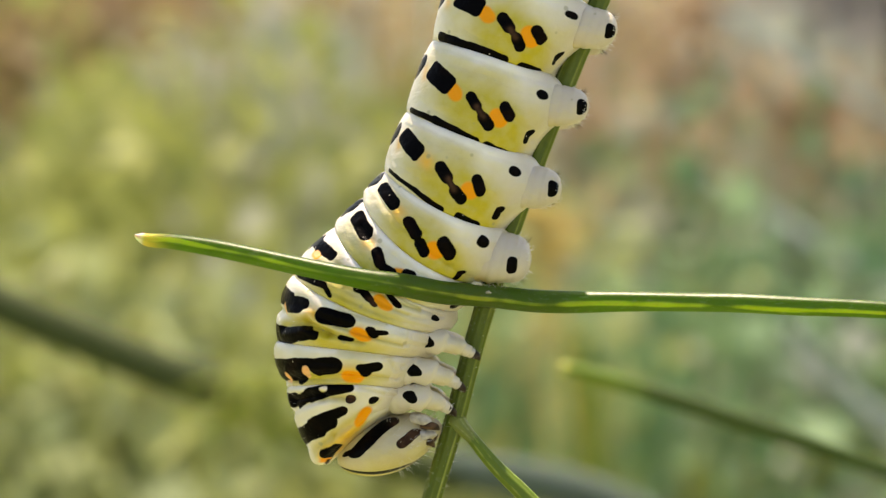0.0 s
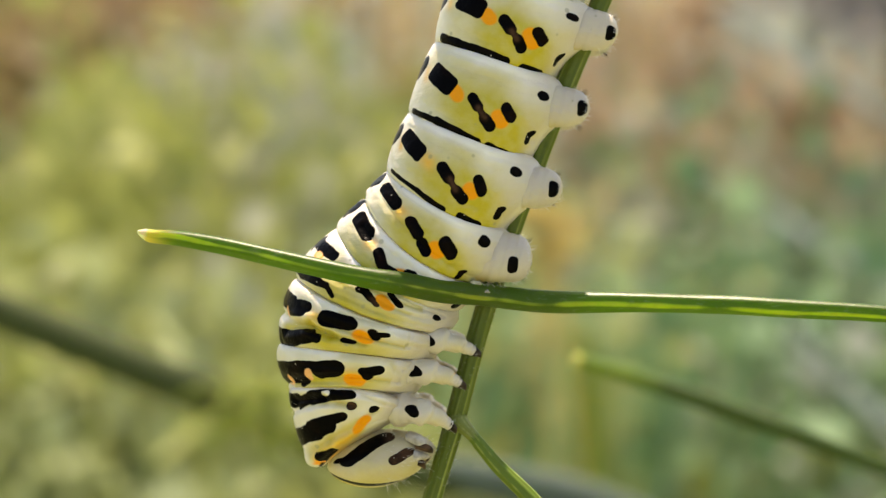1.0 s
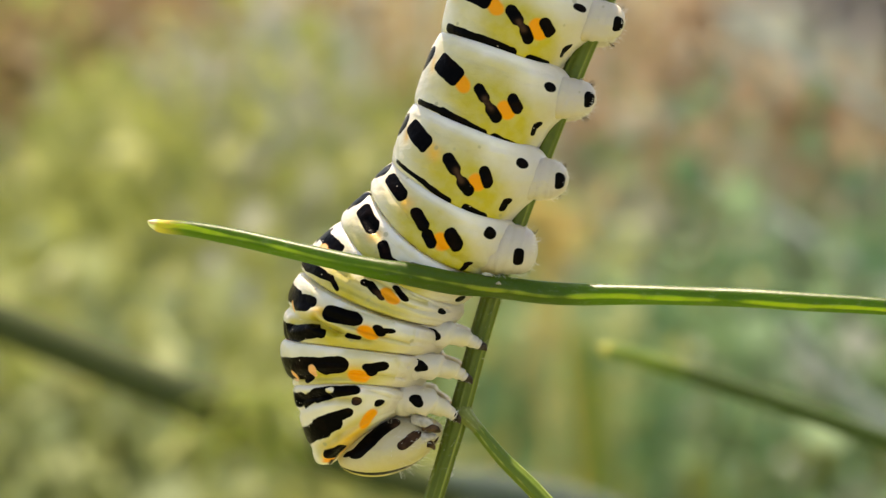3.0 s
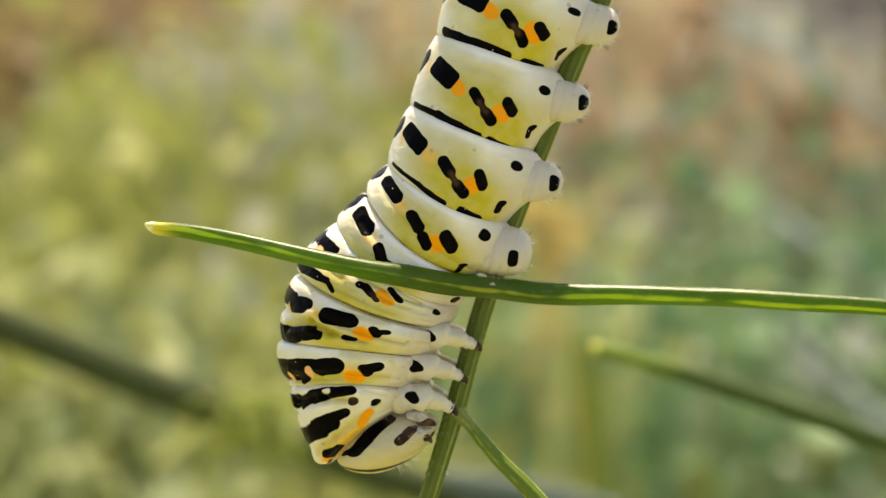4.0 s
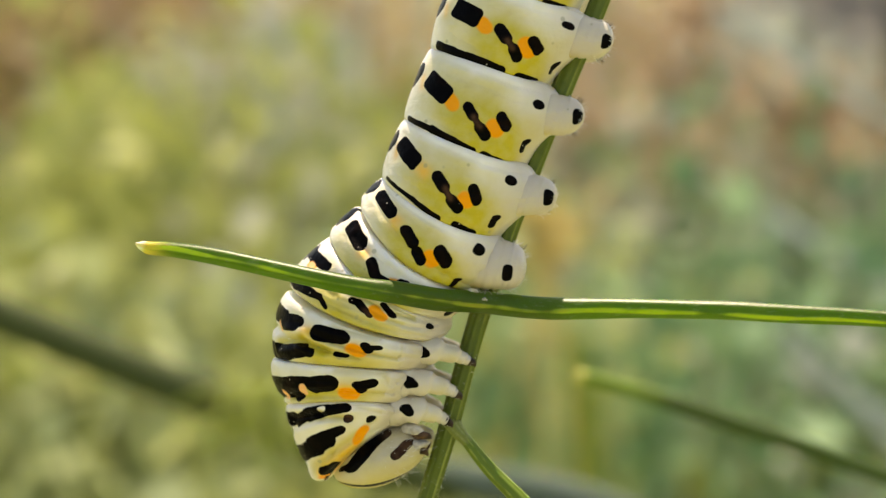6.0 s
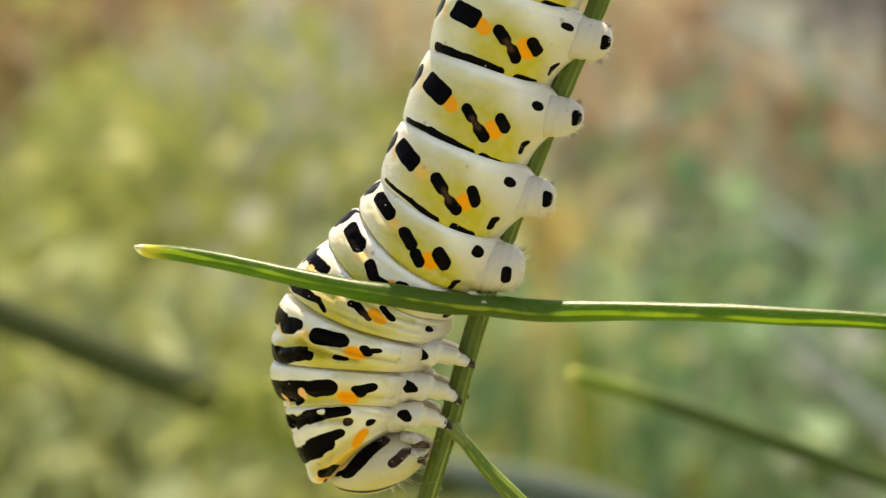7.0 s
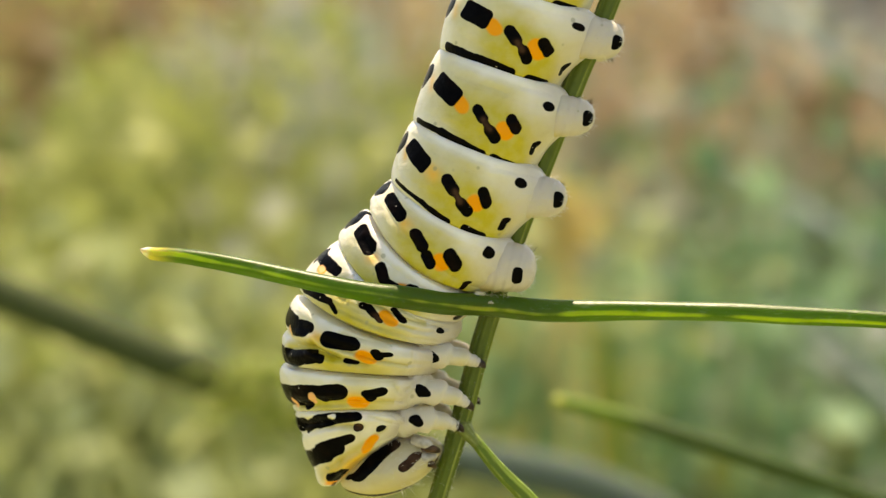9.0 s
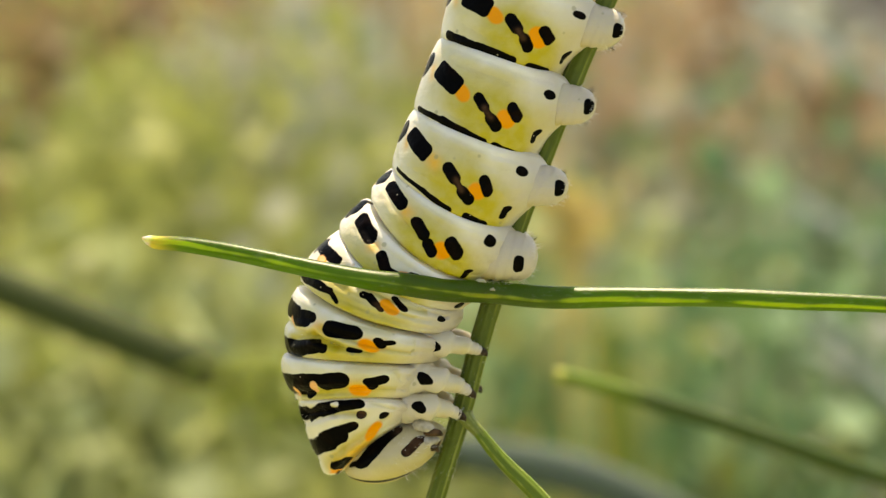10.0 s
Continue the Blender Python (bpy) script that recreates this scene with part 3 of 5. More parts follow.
RINGS["A4"] = body_ring("abdomen_ring", 6, caterpillar,
    [(0.325, 32.5, 0.445, 56.0, 0.33, 0.34), (0.482, 79.5, 0.561, 86.5, 0.43), (0.677, 96.0, 0.74, 103.0, 0.39), (0.561, 86.5, 0.677, 96.0, 0.23), (0.445, 109.0, 0.561, 115.0, 0.37), (0.719, 137.0, 0.808, 138.0, 0.27), (0.903, 29.0, 0.924, 65.0, 0.19), (0.924, 65.0, 0.977, 91.5, 0.23), (0.972, 107.5, 0.993, 126.5, 0.27), (0.218, 132.0, 0.228, 132.5, 0.31), (0.32, 15.0, 0.42, 11.0, 0.72)],
    [(0.592, 105.5, 0.613, 108.0, 0.5)], (),
    FOLD_ABDOMEN, 0.085, 1.0, root=(*PROLEGS["A4"], 1.5, 2.0),
    browns=[(0.575, 88.0, 0.665, 95.0, 0.16)], golds=[(0.487, 64.0, 0.497, 66.5, 0.45), (0.40, 28, 0.50, 31, 0.20)], creases=[(0.75, 36.5, 0.735, 80.5, 0.05, 0.2), (0.582, 120.5, 0.798, 145.5, 0.08, 0.15), (0.924, 100.5, 0.909, 140.0, 0.06, 0.15)])
RINGS["A3"] = body_ring("abdomen_ring", 7, caterpillar,
    [(0.281, 35.0, 0.366, 55.5, 0.54), (0.471, 76.5, 0.576, 86.0, 0.43), (0.677, 93.0, 0.772, 99.5, 0.37), (0.576, 86.0, 0.677, 93.0, 0.23), (0.46, 107.0, 0.587, 116.5, 0.41), (0.835, 135.5, 0.945, 135.5, 0.23), (0.218, 131.0, 0.234, 132.0, 0.31), (0.26, 13.0, 0.4, 9.0, 0.8)],
    [(0.634, 103.0, 0.677, 107.5, 0.5)], (),
    FOLD_ABDOMEN, 0.08, 1.0, root=(*PROLEGS["A3"], 1.3, 2.1),
    golds=[(0.445, 64.0, 0.45, 66.0, 0.36)], creases=[(0.497, 36.5, 0.619, 70.0, 0.08, 0.18), (0.619, 70.0, 0.793, 121.0, 0.12, 0.2), (0.793, 121.0, 0.877, 146.0, 0.12, 0.16), (0.213, 122.0, 0.613, 139.5, 0.06, 0.15)])
RINGS["A2"] = body_ring("abdomen_ring", 8, caterpillar,
    [(0.292, 34.0, 0.334, 53.0, 0.54), (0.45, 71.0, 0.598, 78.5, 0.39), (0.634, 83.5, 0.598, 89.0, 0.35), (0.397, 98.0, 0.366, 102.0, 0.31), (0.714, 152.5, 0.698, 156.0, 0.35), (0.26, 13.0, 0.42, 9.0, 0.8)],
    [(0.518, 92.5, 0.482, 94.5, 0.35)], (),
    FOLD_FRONT, 0.07, 0.8, pivot=(-2.56, 0, 0.04),
    golds=[(0.455, 60.0, 0.429, 61.5, 0.34)], creases=[(0.318, 45.0, 0.223, 84.5, 0.1, 0.2), (0.223, 84.5, 0.239, 132.0, 0.12, 0.18)])
RINGS["A1"] = body_ring("abdomen_ring", 9, caterpillar,
    [(0.811, 49.2, 0.780, 55.2, 0.25), (0.780, 55.2, 0.90, 63.0, 0.2), (0.447, 76.8, 0.417, 81.6, 0.29), (0.417, 81.6, 0.508, 87.6, 0.34), (0.508, 87.6, 0.599, 92.4, 0.24), (0.128, 97.2, 0.295, 106.8, 0.29), (0.295, 139.2, 0.31, 140.4, 0.36), (0.34, 24.5, 0.26, 44, 0.36), (0.877, 24.5, 0.8, 48, 0.29), (0.345, 0, 0.345, 26.5, 0.34), (0.877, 0, 0.877, 24.5, 0.24), (0.3, 13, 0.42, 9, 0.42)],
    [(0.386, 93.6, 0.477, 99.6, 0.49), (0.439, 26.5, 0.445, 32, 0.34)], [(0.45, 26.5, 0.455, 32, 0.20)],
    FOLD_FRONT, 0.07, 0.8, pivot=(-4.56, 0, -2.36),
    creases=[(0.582, 38.0, 0.555, 63.5, 0.12, 0.2), (0.26, 76.0, 0.165, 122.5, 0.12, 0.18), (0.012, 101.0, 0.197, 146.0, 0.1, 0.16), (0.297, 54.0, 0.26, 76.0, 0.1, 0.2)], yellows=[(0.555, 63.5, 0.45, 116.0, 0.23)], browns=[(0.508, 87.6, 0.599, 92.4, 0.19)])
RINGS["T3"] = body_ring("thorax_ring", 10, caterpillar,
    [(0.33, 29.0, 0.255, 49.0, 0.36), (0.40, 32.0, 0.345, 46.0, 0.36), (0.325, 66, 0.265, 81.6, 0.62), (0.31, 98.4, 0.447, 102, 0.34), (0.371, 102, 0.295, 108, 0.29), (0.902, 30, 0.75, 56.4, 0.53), (0.75, 56.4, 0.766, 62.4, 0.39), (0.69, 81.6, 0.69, 88.8, 0.24), (0.866, 0, 0.866, 34, 0.5), (0.3, 0, 0.3, 32, 0.44)],
    [(0.477, 91.2, 0.538, 96, 0.53)], [(0.417, 25.2, 0.492, 28.8, 0.16)],
    FOLD_THIRD, 0.085, 0.75, pivot=(-5.76, 0, -4.76),
    creases=[(0.724, 29.0, 0.55, 54.5, 0.22, 0.22), (0.55, 54.5, 0.661, 72.5, 0.22, 0.2), (0.661, 72.5, 0.714, 96.0, 0.16, 0.2), (0.387, 61.0, 0.497, 91.0, 0.1, 0.18), (0.497, 91.0, 0.587, 125.0, 0.1, 0.16), (0.086, 74.0, 0.007, 106.0, 0.1, 0.2), (-0.13, 121.0, -0.061, 157.0, 0.07, 0.14), (0.028, 124.0, 0.793, 128.5, 0.05, 0.12)], yellows=[(0.366, 58.5, 0.497, 94.0, 0.19)], golds=[(0.356, 55.2, 0.356, 58.8, 0.23), (0.413, 93.5, 0.482, 99.5, 0.4)])
RINGS["T2"] = body_ring("thorax_ring", 11, caterpillar,
    [(0.644, 46.8, 0.705, 46.8, 0.72), (0.492, 52.8, 0.477, 67.2, 0.49), (0.538, 67.2, 0.462, 79.2, 0.68), (0.508, 37.2, 0.417, 49.2, 0.29), (0.477, 100.8, 0.614, 104.4, 0.36), (0.462, 104.4, 0.386, 111.6, 0.41), (0.476, 0, 0.476, 39.5, 0.3), (0.7, 0, 0.7, 44, 0.5)],
    [(0.75, 91.2, 0.766, 98.4, 0.49)], [(0.614, 57.6, 0.735, 55.2, 0.29), (0.75, 32.4, 0.857, 30, 0.19), (0.882, 18.5, 0.914, 30.5, 0.08)],
    FOLD_SECOND, 0.09, 0.75, pivot=(-6.56, 0, -7.96),
    creases=[(0.835, 37.0, 0.698, 93.0, 0.18, 0.2), (0.698, 93.0, 0.698, 134.0, 0.12, 0.16), (0.033, 85.0, 0.039, 121.0, 0.1, 0.2), (-0.04, 143.5, 0.318, 133.0, 0.06, 0.12), (0.318, 133.0, 0.698, 133.0, 0.06, 0.12), (0.165, 121.0, 0.455, 128.0, 0.06, 0.12)], yellows=[(0.877, 34.0, 0.724, 102.0, 0.27)], golds=[(0.608, 89.5, 0.634, 101.5, 0.39)])
RINGS["T1"] = body_ring("thorax_ring", 12, caterpillar,
    [(0.222, 36, 0.152, 52.8, 0.30), (0.152, 52.8, 0.096, 75.6, 0.39), (0.096, 75.6, 0.067, 91.2, 0.36), (0.307, 92.4, 0.307, 92.4, 0.34), (0.392, 114, 0.42, 114, 0.34), (0.547, 50.4, 0.504, 84, 0.34), (0.589, 45.6, 0.603, 70.8, 0.43), (0.645, 42, 0.665, 57, 0.30), (0.965, 44, 1.02, 66, 0.33), (1.026, 9.6, 1.026, 9.6, 0.1), (1.04, 15, 1.04, 35, 0.12), (0.174, 0, 0.174, 37, 0.33), (0.61, 0, 0.61, 40, 0.38)],
    [(0.814, 100.8, 0.673, 106.8, 0.46), (1.026, 37.2, 1.04, 28.8, 0.30)], (),
    FOLD_FIRST, 0.1, 0.35, pivot=(-7.36, 0, -11.56), label="collar ring with orange horn folds",
    creases=[(0.198, 29.5, 0.178, 66.5, 0.26, 0.18), (0.178, 66.5, 0.296, 92.5, 0.18, 0.18), (0.829, 32.5, 0.8, 67.0, 0.10, 0.2), (0.8, 67.0, 0.697, 101.5, 0.10, 0.2), (0.697, 101.5, 0.457, 117.5, 0.10, 0.18), (-0.008, 127.0, 0.697, 143.0, 0.07, 0.12), (0.041, 103.0, 0.271, 130.0, 0.07, 0.15)], holes=[(0.081, 68.4, 0.067, 70.8, 0.17)], yellows=[(0.903, 102.0, 0.986, 75.0, 0.39), (0.986, 75.0, 0.952, 52.0, 0.39)], golds=[(0.941, 98.4, 0.984, 72, 0.46), (0.984, 72, 0.984, 40.8, 0.35)], browns=[(0.307, 92.4, 0.307, 92.4, 0.31)])

# soft prolegs on four rings, gripping the stalk from both sides
for key, r0, r1, u2, a2, seed in (
        ("A6", 2.0, 1.30, 0.90, 80, 21),
        ("A5", 2.0, 1.25, 0.90, 84, 22),
        ("A4", 2.05, 1.30, 0.88, 84, 23),
        ("A3", 2.1, 1.65, 0.74, 74, 24)):
    for mirror in (1, -1):
        proleg(RINGS[key], *PROLEGS[key], r0, r1, [(u2, a2, 0.06, 0.34, 0.32)], seed, mirror)

LEGS, FAR_LEGS = [], []
for pts, pivot, dot in (
        ([(-2.433, -2.2, -6.24, 1.138), (-0.862, -2.4, -6.308, 1.019), (0.55, -2.1, -6.599, 0.70), (1.539, -1.6, -7.023, 0.46), (2.055, -1.4, -7.311, 0.33)], (-1.36, 0.0, -6.52), (0.20, 86, 0.14, 0.50, 0.125, 1.5)),
        ([(-2.983, -2.2, -8.321, 1.099), (-1.528, -2.4, -8.424, 1.019), (-0.236, -2.1, -8.76, 0.70), (0.631, -1.6, -9.193, 0.46), (1.067, -1.4, -9.525, 0.33)], (-2.08, 0.0, -8.56), (0.175, 92, 0.14, 0.46, 0.085, 1.5)),
        ([(-3.244, -1.3, -10.245, 1.108), (-1.884, -2.2, -10.244, 1.02), (-0.786, -2.1, -10.528, 0.70), (0.039, -1.6, -10.928, 0.46), (0.435, -1.4, -11.224, 0.33)], (-2.28, 0.0, -10.36), (0.24, 92, 0.14, 0.46, 0.10, 2.4))):
    LEGS.append(walking_leg(caterpillar, pts, 31 + len(LEGS), pivot, dot))
    reach = 0.45 if len(LEGS) == 2 else 0.0      # one far leg reaches round the stalk
    far = [(x + reach * (i >= 3) * (0.6 if i == 3 else 1), -y, z, r) for i, (x, y, z, r) in enumerate(pts)]
    FAR_LEGS.append(walking_leg(caterpillar, far, 41 + len(LEGS), pivot, (dot[0], 360 - dot[1], *dot[2:])))


def head_capsule(parent, pivot):
    """The head: a rounded capsule, black bars on cream, mouthparts towards the stalk."""
    n, c = 80, 160
    a, b = np.array((-7.44, 0.0, -15.08))[[0, 2]], np.array((-0.08, 0.0, -12.44))[[0, 2]]
    L = float(np.linalg.norm(b - a))
    ax = (b - a) / L
    up = np.array([-ax[1], ax[0]])
    u = np.linspace(0.002, 0.998, n)
    phi = np.linspace(-np.pi, np.pi, c, endpoint=False)
    UU, FF = np.meshgrid(u, phi, indexing="ij")
    prof = np.clip(np.sin(np.pi * UU ** 0.92), 0, 1) ** 0.58
    r = 2.0 * prof * (1 + 0.006 * ripple(UU * 6, np.abs(FF) * 2, 3))
    r = r * (1 - 0.05 * np.exp(-((UU - 0.86) / 0.03) ** 2))
    flat = a + (UU * L)[..., None] * ax - (r * np.cos(FF))[..., None] * up
    P = np.stack([flat[..., 0], -1.6 * r * np.sin(FF), flat[..., 1]], -1)
    size = (L, 2.4)
    marks = [(0.212, 106.6, 0.585, 146.0, 0.62), (0.115, 115.6, 0.212, 106.6, 0.35), (0.635, 90.3, 0.765, 102.3, 0.47), (0.881, 32.5, 0.918, 48.2, 0.23), (0.035, 51.0, 0.252, 41.0, 0.29), (0.252, 41.0, 0.552, 30.0, 0.29), (0.552, 30.0, 0.83, 6.0, 0.26)]
    # the whole head takes the dark tone: shade from above put into its colour
    fields = {"dark": mark_field(UU, FF, size, marks), "orange": np.full(UU.shape, 9.0), "dot": np.full(UU.shape, 9.0), "belly_shade": np.full(UU.shape, 1.0), "yellow": 0.30 + 0.45 * np.exp(-((np.degrees(np.abs(FF)) - 30) / 30) ** 2) * (1 - UU), "brown": 1 / (1 + np.exp(-(UU - 0.60) / 0.02))}
    ob = part("head", grid_mesh("head", P, fields=fields), SKIN, parent, "round cream head with black bars", pivot)
    rng = random.Random(9)
    hairs = []
    for _ in range(170):
        i, j = rng.randrange(n // 2, n - 2), rng.randrange(c)
        if P[i, j, 1] > 0.8:
            continue
        p = Vector(P[i, j])
        d = (p - Vector((a[0] + ax[0] * L * .45, 0, a[1] + ax[1] * L * .45))).normalized() + Vector((rng.uniform(-.3, .3), rng.uniform(-.3, .3), rng.uniform(-.3, .3)))
        hairs.append((p, p + d * rng.uniform(0.35, 0.85), 0.016))
    part("bristles", needle_mesh("bristles", hairs), HAIR, ob)
    for name, pts, mat in (
            ("antenna", [(-2.05, -1.6, -11.75, 0.40), (-1.50, -2.1, -11.82, 0.42), (-1.10, -2.2, -11.95, 0.36), (-0.85, -2.2, -12.05, 0.2)], PALP),
            ("mandible", [(-1.42, -1.9, -12.30, 0.26), (-0.95, -2.3, -12.25, 0.29), (-0.52, -2.2, -12.36, 0.25), (-0.30, -2.0, -12.52, 0.12)], MOUTH),
            ("mandible", [(-1.457, 1.4, -12.791, 0.243), (-0.975, 1.8, -12.875, 0.264), (-0.568, 1.6, -12.934, 0.223), (-0.364, 1.2, -13.012, 0.101)], MOUTH),
            ("labrum", [(-1.812, -1.8, -12.958, 0.33), (-1.258, -2.0, -12.935, 0.33), (-0.827, -1.8, -12.918, 0.25), (-0.552, -1.6, -12.941, 0.158)], PALP),
            ("palp", [(-1.344, -1.4, -13.477, 0.277), (-0.986, -1.6, -13.453, 0.276), (-0.751, -1.4, -13.635, 0.198), (-0.633, -1.2, -13.856, 0.099)], MOUTH)):
        part(name, tube(name, pts, 14, n=20), mat, ob)
    return ob


head = head_capsule(caterpillar, (-7.68, 0.0, -14.84))


# short bristles along the back of the front rings
for key, k in (("T3", 10), ("T2", 11), ("T1", 12)):
    V, F, P, R = ring_surface(k, 30, 90, (), 0.06, 11 + k)
    rng = random.Random(60 + k)
    hairs = []
    for _ in range(90 if k < 12 else 240):
        i, j = rng.randrange(3, 26), rng.randrange(90)
        if abs(F[i, j]) > 0.7:
            continue
        p = Vector(P[i, j])
        c = Vector(P[i].mean(axis=0))
        d = ((p - c).normalized() + Vector((rng.uniform(-.4, .4), rng.uniform(-.4, .4), rng.uniform(-.4, .4)))).normalized()
        hairs.append((p - d * 0.1, p + d * rng.uniform(0.06, 0.22 if k < 12 else 0.34), 0.018))
    part("bristles", needle_mesh("bristles", hairs), HAIR, RINGS[key])


# ---------------------------------------------------------------- the fennel plant
def ribs(count, depth, phase=0.0):
    return lambda a, u: 1 - depth * (0.5 + 0.5 * np.cos(count * a + phase)) ** 2


def vein_field(count, phase=0.0):
    def fl(a, u):
        # the veins differ in strength and come and go
        keep = 0.55 + 0.3 * np.sin(2.3 * a + 5 * u + phase) + 0.25 * np.sin(5 * a + 41 * u) + 0.15 * np.sin(93 * u + 3 * a)
        return {"vein": (0.5 + 0.5 * np.cos(count * a + phase)) ** 3 * np.clip(keep, 0, 1), "tip": np.zeros_like(u)}
    return fl


def soil(x, y):
    """The ground below the world place x, y (m), in mm of the picture plane."""
    p = VIEW.inverted() @ Vector((x, y, -0.01))
    return tuple(round(c / MM, 2) for c in p)


def rooted(foot, start, thick):
    """Points of a stem from the soil up to its first seen point, closer and closer together."""
    a, b = np.array(foot), np.array(start)
    return [(*(a + (b - a) * f), thick) for f in (0.0, 0.3, 0.52, 0.69, 0.81, 0.89, 0.95)]


plant = thing("fennel_plant", (0.88, 0.0, -12.0), "upright green ribbed fennel stalk with side shoot and narrow leaf", "plant")
part("stalk", tube("stalk", [
    *rooted(soil(-0.03, -0.02), (-4.3, 0.0, -29.56), 0.9), (-4.3, 0.0, -29.56, 0.8), (-0.76, 0.0, -17.56, 0.7), (0.86, 0.0, -12.0, 0.76), (2.56, 0.0, -5.56, 0.76), (4.84, 0.0, 1.64, 0.8), (6.96, 0.0, 7.44, 0.82), (9.12, 0.0, 12.92, 0.8), (11.12, 0.0, 17.64, 0.74), (13.84, 0.0, 25.24, 0.72), (16.64, 0.0, 34.44, 0.64)],
    56, ribs(9, 0.10), n=260, fields=vein_field(9, 3.14)), STALK, plant)
part("side_shoot", tube("side_shoot", [
    (1.35, -0.2, -12.55, 0.40), (2.12, -0.5, -13.42, 0.45), (3.78, -0.9, -15.35, 0.54), (6.35, -1.4, -17.85, 0.61), (10.4, -2.0, -22.3, 0.59)],
    40, ribs(8, 0.10), n=60, fields=vein_field(8, 3.14)), SHOOT, plant, "thin side shoot branching downwards")
part("node", tube("node", [(0.98, -0.05, -11.6, 0.50), (0.98, -0.16, -12.15, 0.76), (1.22, -0.3, -12.5, 0.64), (1.72, -0.42, -12.98, 0.48), (2.2, -0.52, -13.5, 0.43)], 32, ribs(9, 0.06), n=30, fields=vein_field(9)), NODE, plant, "pale forked joint of the stalk")


# fine hairs stand off the stalk and the joint
rng = random.Random(47)
hairs = []
for _ in range(420):
    f = rng.random()
    z = -17.2 + 15.5 * f
    x = -0.66 + 4.24 * f ** 0.96
    side = rng.uniform(0, 6.283)
    out = Vector((math.cos(side), math.sin(side), rng.uniform(-0.3, 0.5)))
    root = Vector((x, 0, z)) + Vector((math.cos(side), math.sin(side), 0)) * 0.70
    hairs.append((root, root + out * rng.uniform(0.12, 0.34), 0.011))
part("hairs", needle_mesh("hairs", hairs), HAIR, plant, "fine pale hairs on the stalk")


def blade_section(a, u):
    # a flat upper face tipped towards the lens, a flat under face, and a groove along the flank
    top = (0.985 - 0.015 * np.clip((u - 0.5) * 10, 0, 1)) / np.maximum(np.cos(a - radians(146)), 0.3)
    low = 0.86 / np.maximum(np.cos(a - radians(35)), 0.3)
    groove = 0.07 * np.exp(-((a - radians(92)) / 0.16) ** 2)
    wave = 0.03 * np.sin(31 * u + 2 * a) + 0.02 * np.sin(67 * u + a)
    return np.minimum(1, np.minimum(top, low)) - groove + wave


def blade_veins(a, u):
    front = np.sin(a)                     # 1 towards the lens
    side = np.cos(a)                      # 1 downwards
    mid = -0.12 + 0.75 * np.clip(u - 0.2, 0, 0.7) + 0.09 * np.sin(23 * u + 1) + 0.05 * np.sin(61 * u)
    line = np.exp(-((side - mid) / (0.23 + 0.17 * np.clip(1 - 2.2 * u, 0, 1) + 0.12 * np.clip((u - 0.6) * 8, 0, 1))) ** 2) * (front > -0.2) * np.clip(0.78 + 0.22 * np.sin(37 * u + 0.5) + 0.16 * np.sin(83 * u + a) + 0.12 * np.sin(171 * u), 0.3, 1) * (1 - 0.5 * np.exp(-((u - 0.36) / 0.07) ** 2))
    line = np.minimum(1, line * (1 + 0.8 * np.clip(1 - 2.2 * u, 0, 1)))      # broad and creamy near the tip
    edge = 0.32 * np.exp(-((side - mid - 0.55) / 0.10) ** 2) * (front > 0)
    return {"vein": np.maximum(line, edge), "tip": np.clip((0.205 - u) / 0.055, 0, 2.6) * 0.62}


leaf_blade = part("leaf_blade", tube("leaf_blade", [
    (-20.62, -6.2, 0.90, 0.10), (-20.2, -6.2, 0.74, 0.34), (-19.47, -6.2, 0.568, 0.474), (-17.198, -6.2, 0.379, 0.53), (-12.652, -6.2, -0.492, 0.587), (-6.97, -6.2, -1.705, 0.682), (-3.199, -5.6, -2.361, 0.762), (0.233, -3.6, -3.008, 0.795), (3.375, -2.2, -3.279, 0.805), (6.92, -2, -3.659, 0.786), (12.424, -2, -3.659, 0.727), (18.29, -2.2, -3.692, 0.687), (24.092, -2.6, -3.915, 0.645), (30.556, -3, -4.213, 0.604), (39.424, -3.5, -4.778, 0.582)],
    36, blade_section, n=160, fields=blade_veins), BLADE, plant, "narrow grooved green leaf with yellow tip and yellow veins", (3.375, -2.2, -3.101))
part("membrane", tube("membrane", [(1.94, -2.9, -2.46, 0.08), (2.12, -2.95, -2.40, 0.15), (2.36, -2.95, -2.38, 0.13), (2.58, -2.9, -2.44, 0.16), (2.70, -2.9, -2.50, 0.05)], 10, lambda a, u: 0.8 + 0.35 * np.sin(2 * a + 5 * u) + 0.2 * np.sin(3 * a + 31 * u), n=16), CRUST, leaf_blade, "dry pale scrap of sheath")
rng = random.Random(91)
fibres = []
for _ in range(22):
    root = Vector((rng.uniform(2.4, 4.4), rng.uniform(-3.0, -2.5), rng.uniform(-2.75, -2.5)))
    fibres.append((root, root + Vector((rng.uniform(-0.5, 0.5), rng.uniform(-0.3, 0.1), rng.uniform(0.15, 0.55))), 0.022))
part("sheath_fibres", needle_mesh("sheath_fibres", fibres), CRUST, leaf_blade, "torn dry fibres of the sheath")
part("scar", tube("scar", [(2.93, -3.12, -3.02, 0.05), (3.12, -3.16, -2.96, 0.11), (3.30, -3.12, -3.04, 0.05)], 8, lambda a, u: 1 + 0.3 * np.sin(2 * a + 14 * u), n=10), CRUST, leaf_blade, "pale leaf scar")

